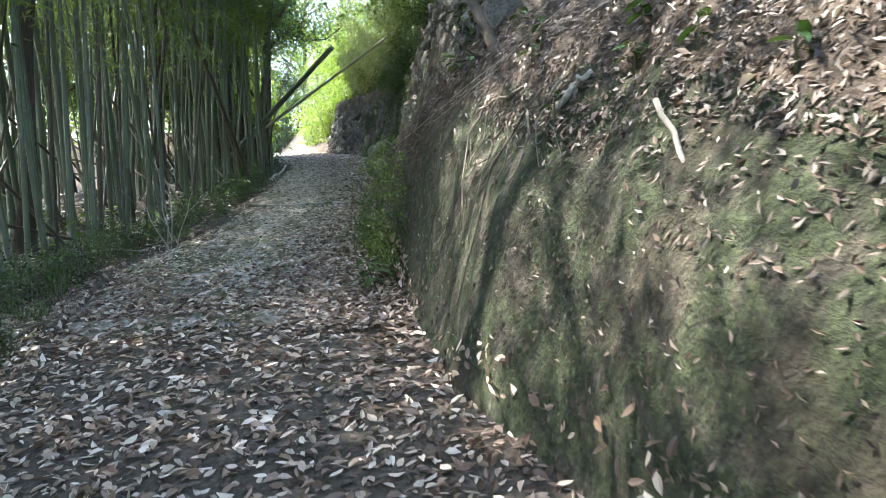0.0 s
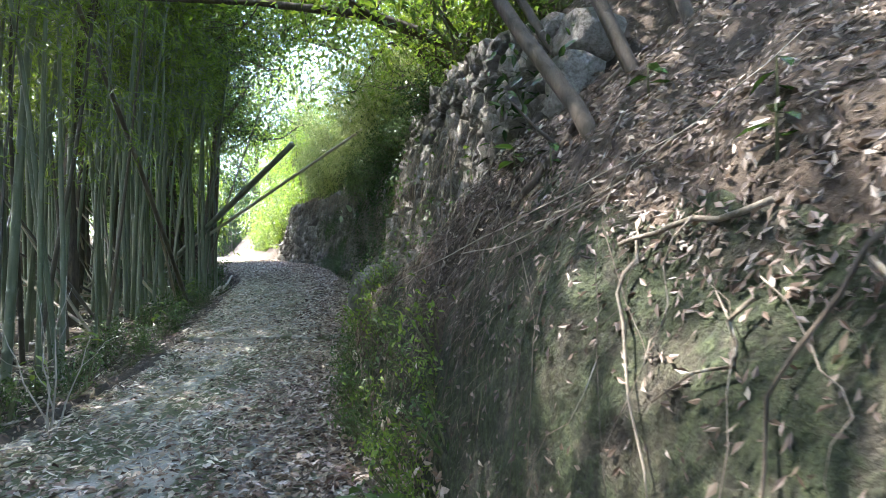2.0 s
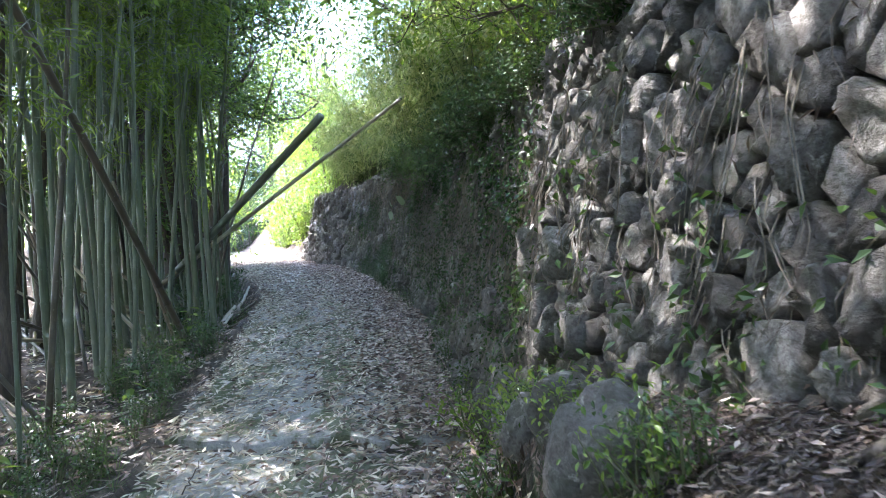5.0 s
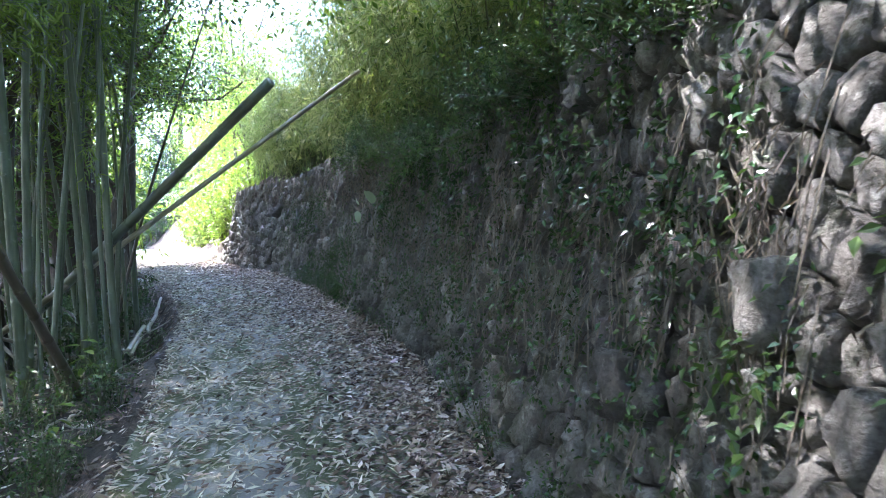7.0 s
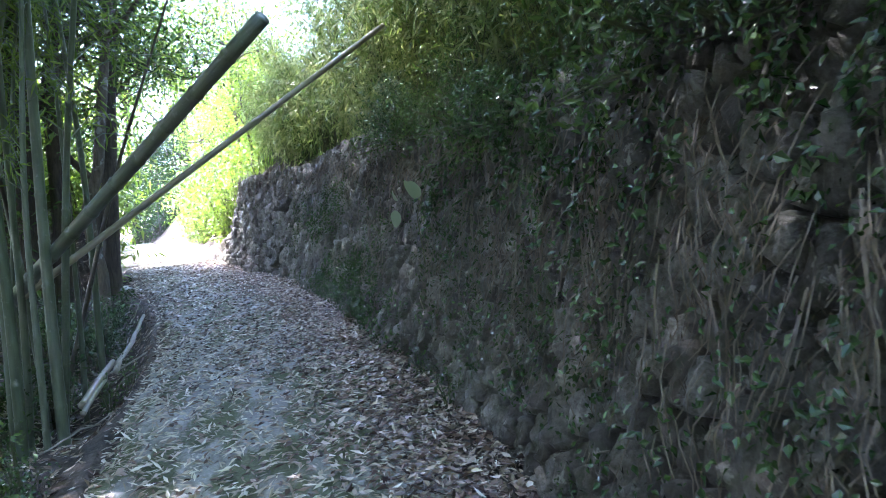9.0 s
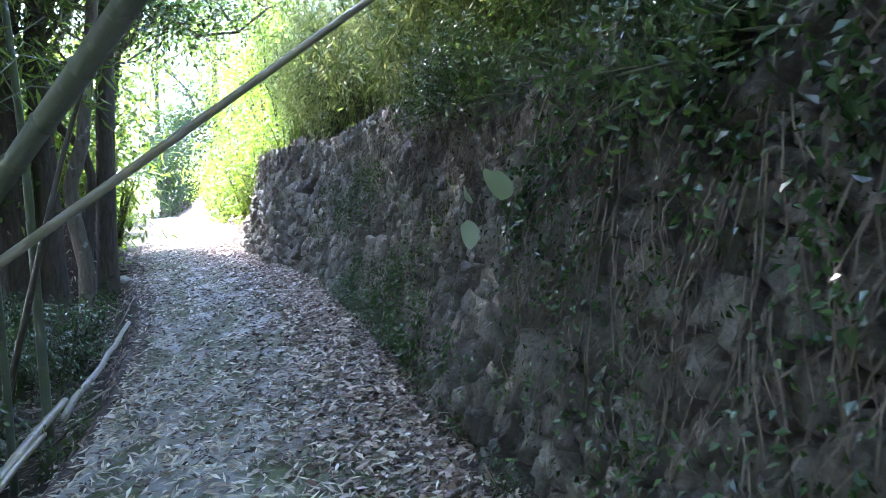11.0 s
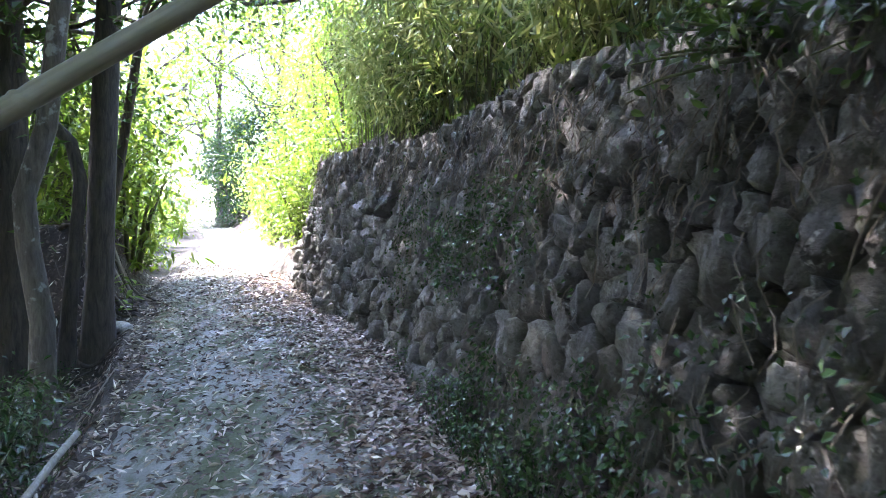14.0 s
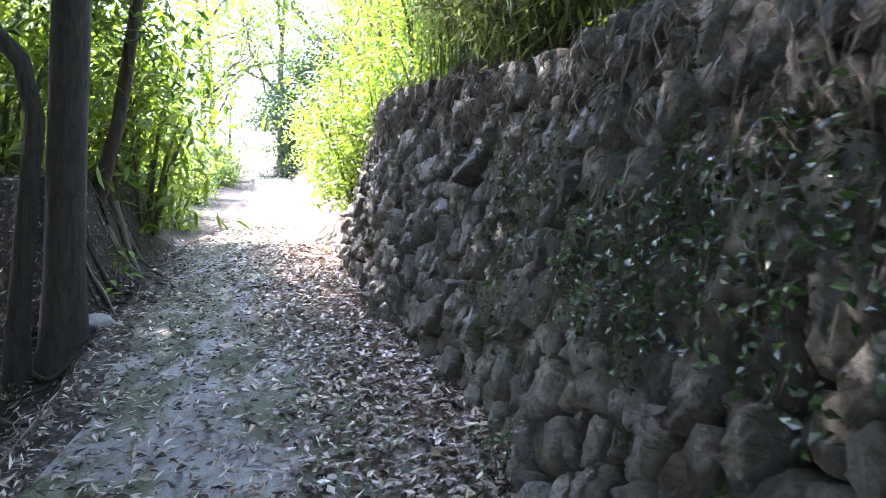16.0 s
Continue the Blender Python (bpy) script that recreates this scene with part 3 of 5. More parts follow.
def build_grove():
    spots = np.zeros((0, 2))
    for k in range(9000):
        # culms below y 4 are unseen, added to keep light off the bank
        y = rng.uniform(-7.0, 16.4)
        edge = float(path_left(y)) - (0.75 if y < 13.5 else 0.45)
        x = edge - rng.exponential(2.8)
        if x < -9.5 or (y < 6 and x > -3.7):
            continue
        q = np.array([x, y])
        gap = 0.23 + 0.05 * (edge - x)
        if len(spots) and np.hypot(*(spots - q).T).min() < gap:
            continue
        spots = np.vstack([spots, q])
        if len(spots) >= 400:
            break
    for x, y in spots:
        dead = rng.random() < 0.16
        lean = (rng.normal(0, 6.0 if dead else 2.4), rng.normal(0, 7.0 if dead else 2.6))
        add_bamboo(x, y, int(rng.integers(7)), rng.uniform(0, 360), rng.choice([rng.uniform(0.55, 0.8), rng.uniform(0.75, 1.15)]), lean, dead)


def pole(name, a, b, r0, r1, mat, label, category, gap=0.32, seg=12):
    """A cut bamboo pole lying from a to b."""
    a, b = Vector(a), Vector(b)
    L = (b - a).length
    m = Matrix.Translation(a) @ (b - a).to_track_quat("Z", "Y").to_matrix().to_4x4()
    ob = thing(name, m, label, category)
    g, pts, radii = Geo(), [], []
    z = 0.0
    while z < L:
        r = r0 + (r1 - r0) * z / L
        for dz, s in ((0.0, 1.0), (0.012, 1.14), (0.026, 0.92), (0.05, 0.99)):
            if z + dz < L:
                bow = 0.02 * math.sin(math.pi * (z + dz) / L) * L * 0.3
                pts.append((bow, 0, z + dz))
                radii.append(r * s)
        z += gap * rng.uniform(0.85, 1.1)
    pts.append((0, 0, L))
    radii.append(r1)
    part("culm", g.tube(pts, radii, seg).mesh("culm", mat), ob)
    return ob


def twisted(a, b, n, wob):
    """A crooked line from a to b."""
    a, b = Vector(a), Vector(b)
    return [a.lerp(b, k / n) + Vector(rng.normal(0, wob, 3)) * (0 < k < n) for k in range(n + 1)]


def stick(name, a, b, r0, r1, mat, label, category="branch", wob=0.02, group="", twigs=0):
    pts = twisted(a, b, 7, wob)
    o = pts[0].copy()
    ob = thing(name, tuple(o), label, category, group)
    rad = [r0 + (r1 - r0) * k / 7 for k in range(8)]
    part("wood", Geo().tube([p - o for p in pts], rad, 8).mesh("wood", mat), ob)
    for t in range(twigs):
        q = pts[3 + t % 4] - o
        w = Vector(rng.normal(0, 1, 3)) * 0.12 + (pts[-1] - pts[0]) * 0.12
        part("twig", Geo().tube([q, q + w * 0.6, q + w * 1.2 + Vector((0, 0, 0.03))], [r1, r1 * 0.6, r1 * 0.3], 5).mesh("twig", mat), ob)
    return ob


# ---------------------------------------------------------------- trees and shrubs
def limb(g, p, d, length, r, depth, ends, bend=0.25):
    """A limb that forks; its tips are gathered in ends."""
    pts, rad, q, w = [p.copy()], [r], p.copy(), d.normalized()
    for k in range(4):
        w = (w + Vector(rng.normal(0, bend, 3)) + Vector((0, 0, 0.06))).normalized()
        q = q + w * length / 4
        pts.append(q.copy())
        rad.append(r * (1 - 0.13 * (k + 1)))
    g.tube(pts, rad, 9 if r > 0.06 else 6 if r > 0.02 else 4, False)
    if depth == 0:
        ends.extend(pts[2:])
        return
    for k in range(3 if depth > 1 else 4):
        s = pts[rng.integers(2, 5)] if k else pts[-1]
        limb(g, s, w + Vector(rng.normal(0, 0.75, 3)), length * rng.uniform(0.5, 0.72), r * 0.45, depth - 1, ends, bend)


def crown_mesh(ends, n, spread, size, mat, shape=0.45, full=False):
    c = np.array([tuple(e) for e in ends])
    pick = rng.integers(len(c), size=n)
    at = c[pick] + rng.normal(0, spread, (n, 3)) * [1, 1, 0.6]
    way = rand_dirs(n, 0.6) + [0, 0, -0.25]
    L = size * rng.uniform(0.65, 1.25, n)
    return leaves("crown", mat, at, way, rand_dirs(n, 1.0) + [0, 0, 1.2], L, L * shape, fold=0.25, curl=0.12, full=full)


def tree_template(name, height, r, leaf_n, leaf_size, mat, bark, label, lean=(0, 0), start=0.4, spread=0.38, limbs=7):
    ob = thing(name, (0, 0, 0), label, "tree")
    g = Geo()
    pts = [Vector((lean[0] * t * t + 0.1 * math.sin(5 * t), lean[1] * t * t + 0.08 * math.sin(4 * t + 1), height * t - 0.25)) for t in np.linspace(0, 0.85, 9)]
    rad = [r * (1.55 if k == 0 else 1.12 if k == 1 else 1 - 0.09 * k) for k in range(9)]
    g.tube(pts, rad, 12, False)
    part("trunk", g.mesh("trunk", bark), ob)
    ends = []
    for k in range(limbs):
        gl = Geo()
        p = pts[min(8, int(8 * (start + (1 - start) * (k + 0.5) / limbs)))]
        a = rng.uniform(0, 2 * math.pi)
        limb(gl, p, Vector((math.cos(a), math.sin(a), rng.uniform(0.3, 1.0))), height * rng.uniform(0.2, 0.3), r * 0.4, 2, ends)
        part("limb", gl.mesh("limb", bark), ob)
    part("crown", crown_mesh(ends, leaf_n, spread, leaf_size, mat), ob)
    return ob


def shrub_template(name, height, stems, leaf_n, leaf_size, mat, label, category="shrub", shape=0.4, spread=0.12, droop=0.3, full=True):
    ob = thing(name, (0, 0, 0), label, category)
    ends = []
    for k in range(stems):
        g = Geo()
        a = rng.uniform(0, 2 * math.pi)
        top = Vector((math.cos(a) * rng.uniform(0.15, 0.6), math.sin(a) * rng.uniform(0.15, 0.6), rng.uniform(0.6, 1))) * height
        p0 = Vector((math.cos(a), math.sin(a), 0)) * 0.05 * height - Vector((0, 0, 0.08))
        pts = [p0, p0.lerp(top, 0.4) + Vector((0, 0, height * 0.1)), p0.lerp(top, 0.75) + Vector((0, 0, height * 0.08)), top]
        g.tube(pts, [0.016 * height + 0.002, 0.011 * height + 0.002, 0.006 * height + 0.001, 0.002], 5, False)
        part("stem", g.mesh("stem", STEM), ob)
        for t in np.linspace(0.08, 1, 9):
            i = min(int(t * 3), 2)
            ends.append(pts[i].lerp(pts[i + 1], t * 3 - i))
    c = np.array([tuple(e) for e in ends])
    pick = rng.integers(len(c), size=leaf_n)
    at = c[pick] + rng.normal(0, spread * height, (leaf_n, 3))
    at[:, 2] = np.maximum(at[:, 2], 0.02)
    way = rand_dirs(leaf_n, 0.5) + [0, 0, -droop]
    L = leaf_size * rng.uniform(0.6, 1.2, leaf_n)
    part("leaves", leaves("leaves", mat, at, way, rand_dirs(leaf_n) * 0.6 + [0, 0, 1], L, L * shape, full=full), ob)
    return ob


def reed_template(height, culms, label, per=70):
    """Young bamboo grass: thin arching canes with many narrow hanging leaves."""
    ob = thing("bamboo_grass", (0, 0, 0), label, "bamboo grass")
    g, at, way = Geo(), [], []
    for k in range(culms):
        a = rng.uniform(0, 2 * math.pi)
        out = Vector((math.cos(a), math.sin(a), 0)) * rng.uniform(0.3, 0.8)
        base = Vector(rng.normal(0, 0.14, 3))
        base.z = -0.1
        H = height * rng.uniform(0.6, 1.05)
        pts = [base + out * H * 0.55 * t * t + Vector((0, 0, H * (t - 0.28 * t ** 3))) for t in np.linspace(0, 1, 7)]
        g.tube(pts, [0.007 - 0.0008 * j for j in range(7)], 4, False)
        for j in range(per):
            t = rng.uniform(0.3, 1.0) * 6
            i = min(int(t), 5)
            at.append(pts[i].lerp(pts[i + 1], t - i) + Vector(rng.normal(0, 0.11, 3)))
            way.append(out * 0.5 + Vector(rng.normal(0, 0.6, 3)) + Vector((0, 0, -0.75)))
    n = len(at)
    L = rng.uniform(0.6, 1.2, n) * 0.15
    part("caning", g.mesh("caning", STEM, False), ob, kind="stuff")
    part("leaves", leaves("leaves", GRASS, at, way, rand_dirs(n, 0.5), L, L * 0.13, curl=0.25), ob)
    return ob


def plant(template, x, y, scale=1.0, turn=0.0, lift=0.0, tip=(0, 0), group="", label="", z=None):
    """A copy of a template standing on the ground, or at the height z."""
    m = Matrix.Translation((x, y, float(terrain(x, y)) + lift if z is None else z)) @ pose(0, 0, 0, tip[0], tip[1], 0) @ pose(0, 0, 0, 0, 0, turn) @ Matrix.Diagonal((scale, scale, scale, 1))
    ob = copy_thing(template, m)
    return tagged(ob, label=label, group=group)


def drop(template):
    for o in (*template.children_recursive, template):
        bpy.data.objects.remove(o)


build_wall()
build_grove()

# fallen poles across the path
pole("fallen_bamboo_pole", (-5.6, 16.53, 1.13), (-1.93, 13.43, 3.72), 0.052, 0.046, CULM, "thick dark green bamboo pole leaning out over the path", "bamboo pole")
pole("fallen_bamboo_pole", (-5.2, 14.86, 1.28), (-0.97, 16.97, 4.66), 0.034, 0.026, CULM_DRY, "thin grey dead bamboo pole leaning over the path", "bamboo pole", 0.42)
pole("fallen_bamboo_pole", (-3.42, 13.2, 1.2), (-3.38, 8.5, 4.8), 0.034, 0.026, CULM_DARK, "dark dead bamboo culm leaning along the grove's edge", "bamboo pole")
stick("fallen_branch", (-0.4, 6.76, 1.53), (0.38, 5.96, 2.23), 0.018, 0.014, BARK_PALE, "grey fallen branch lying across the bank below the wall", wob=0.014, twigs=3)

# dead culms leaning every way at the grove's far end
for k in range(26):
    y = rng.uniform(13.2, 17.2)
    x = float(path_left(y)) - rng.uniform(0.5, 2.6)
    a, L = rng.uniform(0, 2 * math.pi), rng.uniform(1.2, 3.4)
    w = Vector((math.cos(a) * 0.6 - 0.3, math.sin(a), rng.uniform(0.15, 1.1))).normalized()
    p = Vector((x, y, float(terrain(x, y)) + 0.02))
    if p.x + w.x * L < path_left(p.y + w.y * L) - 0.15:
        pole("broken_bamboo", p, p + w * L, 0.022, 0.014, (CULM_DRY, CULM_DARK, CULM_DRY)[k % 3], "broken dry bamboo culm propped among the grove's stems", "bamboo pole", 0.28, 8)
for k in range(34):
    y = rng.uniform(4.5, 14)
    x = float(path_left(y)) - rng.uniform(0.6, 3.5)
    w = Vector((rng.normal(0, 0.5), rng.normal(0, 1), rng.uniform(0.1, 1.4))).normalized()
    p, L = Vector((x, y, float(terrain(x, y)))), rng.uniform(1.5, 4.5)
    if p.x + w.x * L > path_left(p.y + w.y * L) - 0.3:
        w.x = -abs(w.x)
    if p.x + w.x * L > path_left(p.y + w.y * L) - 0.3:
        continue
    pole("broken_bamboo", p, p + w * L, 0.02, 0.011, (CULM_DARK, CULM_DRY)[k % 4 == 0], "thin dead bamboo culm leaning among the living ones", "bamboo pole", 0.28, 7)


# trees
def built_tree(points, radii, bark, label, crown=None, limbs=5, seed_len=1.6, seg=12, name="tree", start=4, floor=0.0):
    """A tree whose trunk follows the given line, in world metres."""
    o = Vector(points[0])
    ob = thing(name, tuple(o), label, "tree")
    pts = [Vector(p) - o for p in points]
    part("trunk", Geo().tube(pts, radii, seg, False).mesh("trunk", bark), ob)
    ends = []
    for k in range(limbs):
        g = Geo()
        p = pts[min(len(pts) - 1, start + k % max(1, len(pts) - start))]
        a = rng.uniform(0, 2 * math.pi)
        limb(g, p, Vector((math.cos(a), math.sin(a), rng.uniform(0.2, 0.8))), seed_len * rng.uniform(0.8, 1.3), radii[-1] * 0.6 + 0.012, 2, ends)
        part("limb", g.mesh("limb", bark), ob)
    if crown:
        n, size, mat = crown
        ends = [e for e in ends if e.z + o.z > floor]
        part("crown", crown_mesh(ends, n, 0.36, size, mat), ob, kind="stuff")
    return ob


built_tree([(-4.7, 19.62, 1.25), (-4.72, 19.65, 1.7), (-4.72, 19.68, 2.2), (-4.82, 19.7, 2.75), (-4.84, 19.7, 3.1), (-4.68, 19.72, 3.6), (-4.6, 19.75, 4.3), (-4.5, 19.9, 5.4), (-4.3, 20.1, 7.0)],
           [0.13, 0.095, 0.085, 0.08, 0.078, 0.074, 0.07, 0.06, 0.045], BARK_PALE, "slender pale-barked tree at the path's edge", (9000, 0.09, BROAD), 10, 1.9, start=7, floor=5.2)
built_tree([(-5.12, 21.35, 1.4), (-5.08, 21.35, 1.8), (-5.06, 21.35, 2.3), (-5.02, 21.35, 3.2), (-4.97, 21.36, 4.1), (-4.92, 21.4, 5.2), (-4.8, 21.6, 7.0), (-4.6, 21.8, 8.5)],
           [0.24, 0.16, 0.13, 0.122, 0.118, 0.11, 0.08, 0.05], BARK, "straight dark tree trunk beside the path", (10000, 0.09, BROAD), 11, 2.0, start=6, floor=5.4)
built_tree([(-5.3, 21.15, 1.4), (-5.26, 21.15, 2.0), (-5.2, 21.18, 2.7), (-5.14, 21.2, 3.3), (-5.22, 21.2, 3.65), (-5.5, 21.2, 3.95), (-5.8, 21.1, 4.6), (-6.0, 21.0, 6.0)],
           [0.1, 0.07, 0.062, 0.06, 0.058, 0.055, 0.045, 0.03], BARK, "crooked dark stem beside the straight trunk", (5000, 0.085, BROAD), 7, 1.4, start=6, floor=5.0)
built_tree([(-5.95, 23.3, 2.6), (-5.82, 23.3, 3.0), (-5.7, 23.3, 3.4), (-5.5, 23.3, 4.5), (-5.38, 23.35, 5.3), (-5.2, 23.5, 6.8)],
           [0.09, 0.07, 0.06, 0.055, 0.05, 0.035], BARK, "leaning tree on the leafy bank", (4500, 0.08, FRESH), 8, 1.4, start=4)
for a, b, r in (((-5.95, 20.85, 1.3), (-6.05, 20.8, 5.0), 0.26), ((-5.5, 20.75, 1.3), (-5.6, 20.9, 5.0), 0.15), ((-6.5, 20.2, 1.2), (-6.7, 20.0, 5.0), 0.2), ((-6.3, 18.6, 1.2), (-6.5, 18.4, 5.0), 0.12)):
    a, b = Vector(a), Vector(b)
    built_tree([tuple(a.lerp(b, t)) for t in (0, 0.12, 0.3, 0.6, 1)] + [tuple(a.lerp(b, 1.5) + Vector((0.2, 0.1, 0))), tuple(a.lerp(b, 2.0))],
               [r * 1.5, r * 1.1, r, r * 0.92, r * 0.82, r * 0.6, r * 0.35], BARK, "thick dark evergreen trunk in deep shade", (6000, 0.1, GLOSSY), 9, 2.0, start=4, floor=5.0)

t_broad = tree_template("tree", 9.0, 0.16, 9500, 0.14, BROAD, BARK, "slender evergreen tree with a loose leafy crown", start=0.25, limbs=9)
t_open = tree_template("tree", 8.0, 0.13, 4500, 0.14, FRESH, BARK, "light green tree with sunlit leaves", start=0.15, spread=0.45, limbs=9)
t_low = tree_template("tree", 6.0, 0.1, 6500, 0.12, FRESH, BARK, "low sunlit tree beyond the shade", start=0.08, spread=0.4, limbs=11)
t_bush = tree_template("tree", 4.6, 0.07, 4200, 0.085, FRESH, BARK, "bushy young evergreen leaning out from the hillside", start=0.05, spread=0.3, limbs=12)
t_evergreen = tree_template("tree", 3.4, 0.06, 7000, 0.085, GLOSSY, BARK, "dark rounded evergreen bush at the end of the path", start=0.03, spread=0.26, limbs=12)
s_glossy = shrub_template("shrub", 1.0, 5, 420, 0.09, GLOSSY, "dark glossy evergreen shrub on the slope")
s_broad = shrub_template("shrub", 1.2, 5, 560, 0.09, BROAD, "leafy green shrub growing on the slope")
s_fresh = shrub_template("shrub", 1.0, 6, 900, 0.075, FRESH, "bright yellow-green shrub in the sun", spread=0.17)
s_rhodo = shrub_template("shrub", 1.3, 6, 700, 0.15, FRESH, "long-leaved evergreen shrub hanging over the earth bank", shape=0.24, spread=0.15)
s_foot = shrub_template("plant", 0.4, 5, 130, 0.05, BROAD, "low green plant at the edge of the path", "plant", 0.45, 0.16)
s_foot_fresh = shrub_template("plant", 0.45, 6, 170, 0.055, FRESH, "bright green leafy plant at the bank's foot", "plant", 0.45, 0.16)
s_foot_glossy = shrub_template("plant", 0.35, 5, 200, 0.035, GLOSSY, "low glossy creeper at the foot of the wall", "plant", 0.6, 0.2)
def tuft_template(height, blades, mat, label):
    """A tuft of thin grass blades that bow outwards."""
    ob = thing("grass_tuft", (0, 0, 0), label, "grass")
    a = rng.uniform(0, 2 * math.pi, blades)
    at = np.stack([np.cos(a) * 0.04, np.sin(a) * 0.04, np.full(blades, -0.02)], -1) * rng.random((blades, 1))
    way = np.stack([np.cos(a), np.sin(a), rng.uniform(0.2, 2.2, blades)], -1)
    L = height * rng.uniform(0.5, 1.1, blades)
    tagged(part("blade", leaves("blade", mat, at, way, np.stack([-np.cos(a), -np.sin(a), np.full(blades, 1.0)], -1), L, 0.0045, curl=0.35, full=True), ob), kind="stuff")
    return ob


tuft_dry = tuft_template(0.24, 30, DRY_VINE, "tuft of dry brown grass on the verge")
tuft_green = tuft_template(0.2, 34, BROAD, "tuft of green grass on the verge")
reeds = [reed_template(H, 14, "arching young bamboo grass on top of the wall") for H in (1.4, 2.0, 2.8)]
reeds.append(reed_template(4.3, 9, "tall arching young bamboo drooping over the wall", 120))
templates = [t_evergreen, t_broad, t_open, t_low, t_bush, s_glossy, s_broad, s_fresh, s_rhodo, s_foot, s_foot_fresh, s_foot_glossy, tuft_dry, tuft_green, *reeds]

HILL = "trees on the hillside"
# trees with y below 3 are unseen, added to block sky light from behind
for x, y, s, k in ((3.6, 3.5, 1.0, 0), (4.4, 7.0, 1.0, 1), (4.6, 12.0, 1.0, 1), (7.5, 9, 1.1, 0), (8.5, 15, 0.9, 1), (8.5, 22, 0.9, 1), (9, 3, 1.2, 0), (6.0, -0.5, 1.0, 0),
                   (2.8, -3.5, 1.1, 0), (-3.6, -3.5, 1.0, 0), (-5.6, 0.5, 1.0, 0), (2.6, 0.2, 0.8, 0), (-3.0, -5.5, 1.0, 0), (-1.5, -7, 1.0, 0), (1.0, -8.5, 1.0, 0), (4.5, -6.5, 1.1, 0), (-5.2, -6.5, 1.0, 0), (-4.6, 2.6, 0.85, 0)):
    plant((t_broad, t_open)[k], x, y, s, rng.uniform(0, 360), group=HILL)
for x, y, s in ((0.9, 8.3, 0.75), (0.7, 9.8, 0.8), (0.6, 11.4, 0.85), (0.5, 13.2, 0.9), (0.4, 15.2, 0.9), (0.0, 17.2, 0.7), (-0.7, 21.2, 0.7), (1.9, 10.5, 1.1), (1.8, 14.2, 1.1),
                (1.4, 18.2, 1.1), (0.8, 22.2, 1.1), (1.6, 6.2, 0.7), (0.5, 8.9, 0.55), (0.2, 10.6, 0.6), (0.1, 12.3, 0.6), (1.3, 7.4, 0.7), (1.2, 9.3, 0.9), (1.2, 12.4, 1.0), (2.6, 9.6, 1.0)):
    plant(t_bush, x, y, s, rng.uniform(0, 360), group=HILL)
# broad trees from y 16 to 22 are added to block sun on path and wall
for x, y, s, k in ((-9.5, 18.0, 1.0, 0), (-12, 13, 1.1, 1), (-13, 8, 1.1, 1), (-13.5, 3, 1.1, 1), (-9.5, 21, 1.0, 0), (-17, 10, 1.2, 1), (-8.2, 16.2, 0.9, 0), (-7.2, 18.8, 0.9, 0), (-6.9, 19.7, 0.9, 0), (-6.7, 21.9, 0.85, 0), (-8.6, 19.6, 1.0, 0), (-8.0, 17.6, 0.95, 0), (-8.8, 21.6, 0.95, 0), (-9, -2, 1.0, 0), (-11.5, 5, 0.9, 0)):
    plant((t_broad, t_open)[k], x, y, s, rng.uniform(0, 360), group="trees beyond the grove")
for x, y, s in ((-10.5, 10, 0.8), (-11.5, 15.5, 0.85), (-10.5, 12.7, 0.8), (-12, 20, 0.8), (-11, 7.5, 0.8), (-15.5, 27.5, 0.6), (-14.5, 31, 0.5)):
    plant(t_low, x, y, s, rng.uniform(0, 360), group="trees beyond the grove")
for x, y, s in ((-7.5, 48, 0.9), (-11.5, 49, 0.8), (-9.6, 51, 1.0), (-13.5, 47.5, 0.8), (-6, 45, 0.9), (-16, 46, 0.8), (-4, 46, 1.0), (-19, 40, 0.9), (1, 39, 1.0), (-17, 35, 0.7), (-23, 48, 1.2), (2, 45, 1.3), (-9, 57, 1.0), (4.5, 33, 1.0), (-14.5, 58, 1.0), (-3.4, 39.5, 0.75), (-20, 30, 0.8), (-9.2, 27.5, 0.6), (-10.2, 31, 0.62), (-12, 36, 0.7), (-14, 41, 0.8), (-8.6, 24.8, 0.5), (-6.8, 41, 0.7)):
    plant(t_low, x, y, s, rng.uniform(0, 360), group="trees at the far end of the path")
for x, y, s in ((-8.3, 46.5, 1.25), (-11.2, 47.5, 1.4), (-13.6, 44.5, 1.2), (-6.2, 49, 1.4), (-15.4, 50, 1.4), (-9.6, 54, 1.6), (-12.6, 39.5, 0.9), (-11.2, 33.5, 0.75), (-4.8, 43, 1.1)):
    plant(t_open, x, y, s, rng.uniform(0, 360), group="trees at the far end of the path")
for y, d, s in ((25.4, 1.1, 0.55), (27.0, 1.2, 0.62), (29.0, 1.3, 0.7), (32.0, 2.6, 0.75), (36.0, 3.2, 0.8)):
    plant(t_low, float(bank_base(y)) + d, y, s, rng.uniform(0, 360), group="trees at the far end of the path")

# the bare branch that hangs over the path
built_tree([(-7.0, 24.6, 2.4), (-7.0, 24.6, 4.0), (-6.8, 24.5, 5.6), (-6.2, 24.4, 6.7), (-5.2, 24.3, 6.55), (-4.9, 24.2, 6.2), (-4.3, 24.1, 5.75), (-3.6, 23.9, 5.75), (-3.1, 23.8, 6.1)],
           [0.14, 0.11, 0.095, 0.075, 0.05, 0.042, 0.032, 0.022, 0.012], BARK, "dark crooked tree reaching over the path", (6500, 0.085, BROAD), 15, 0.85, start=3, floor=5.5)

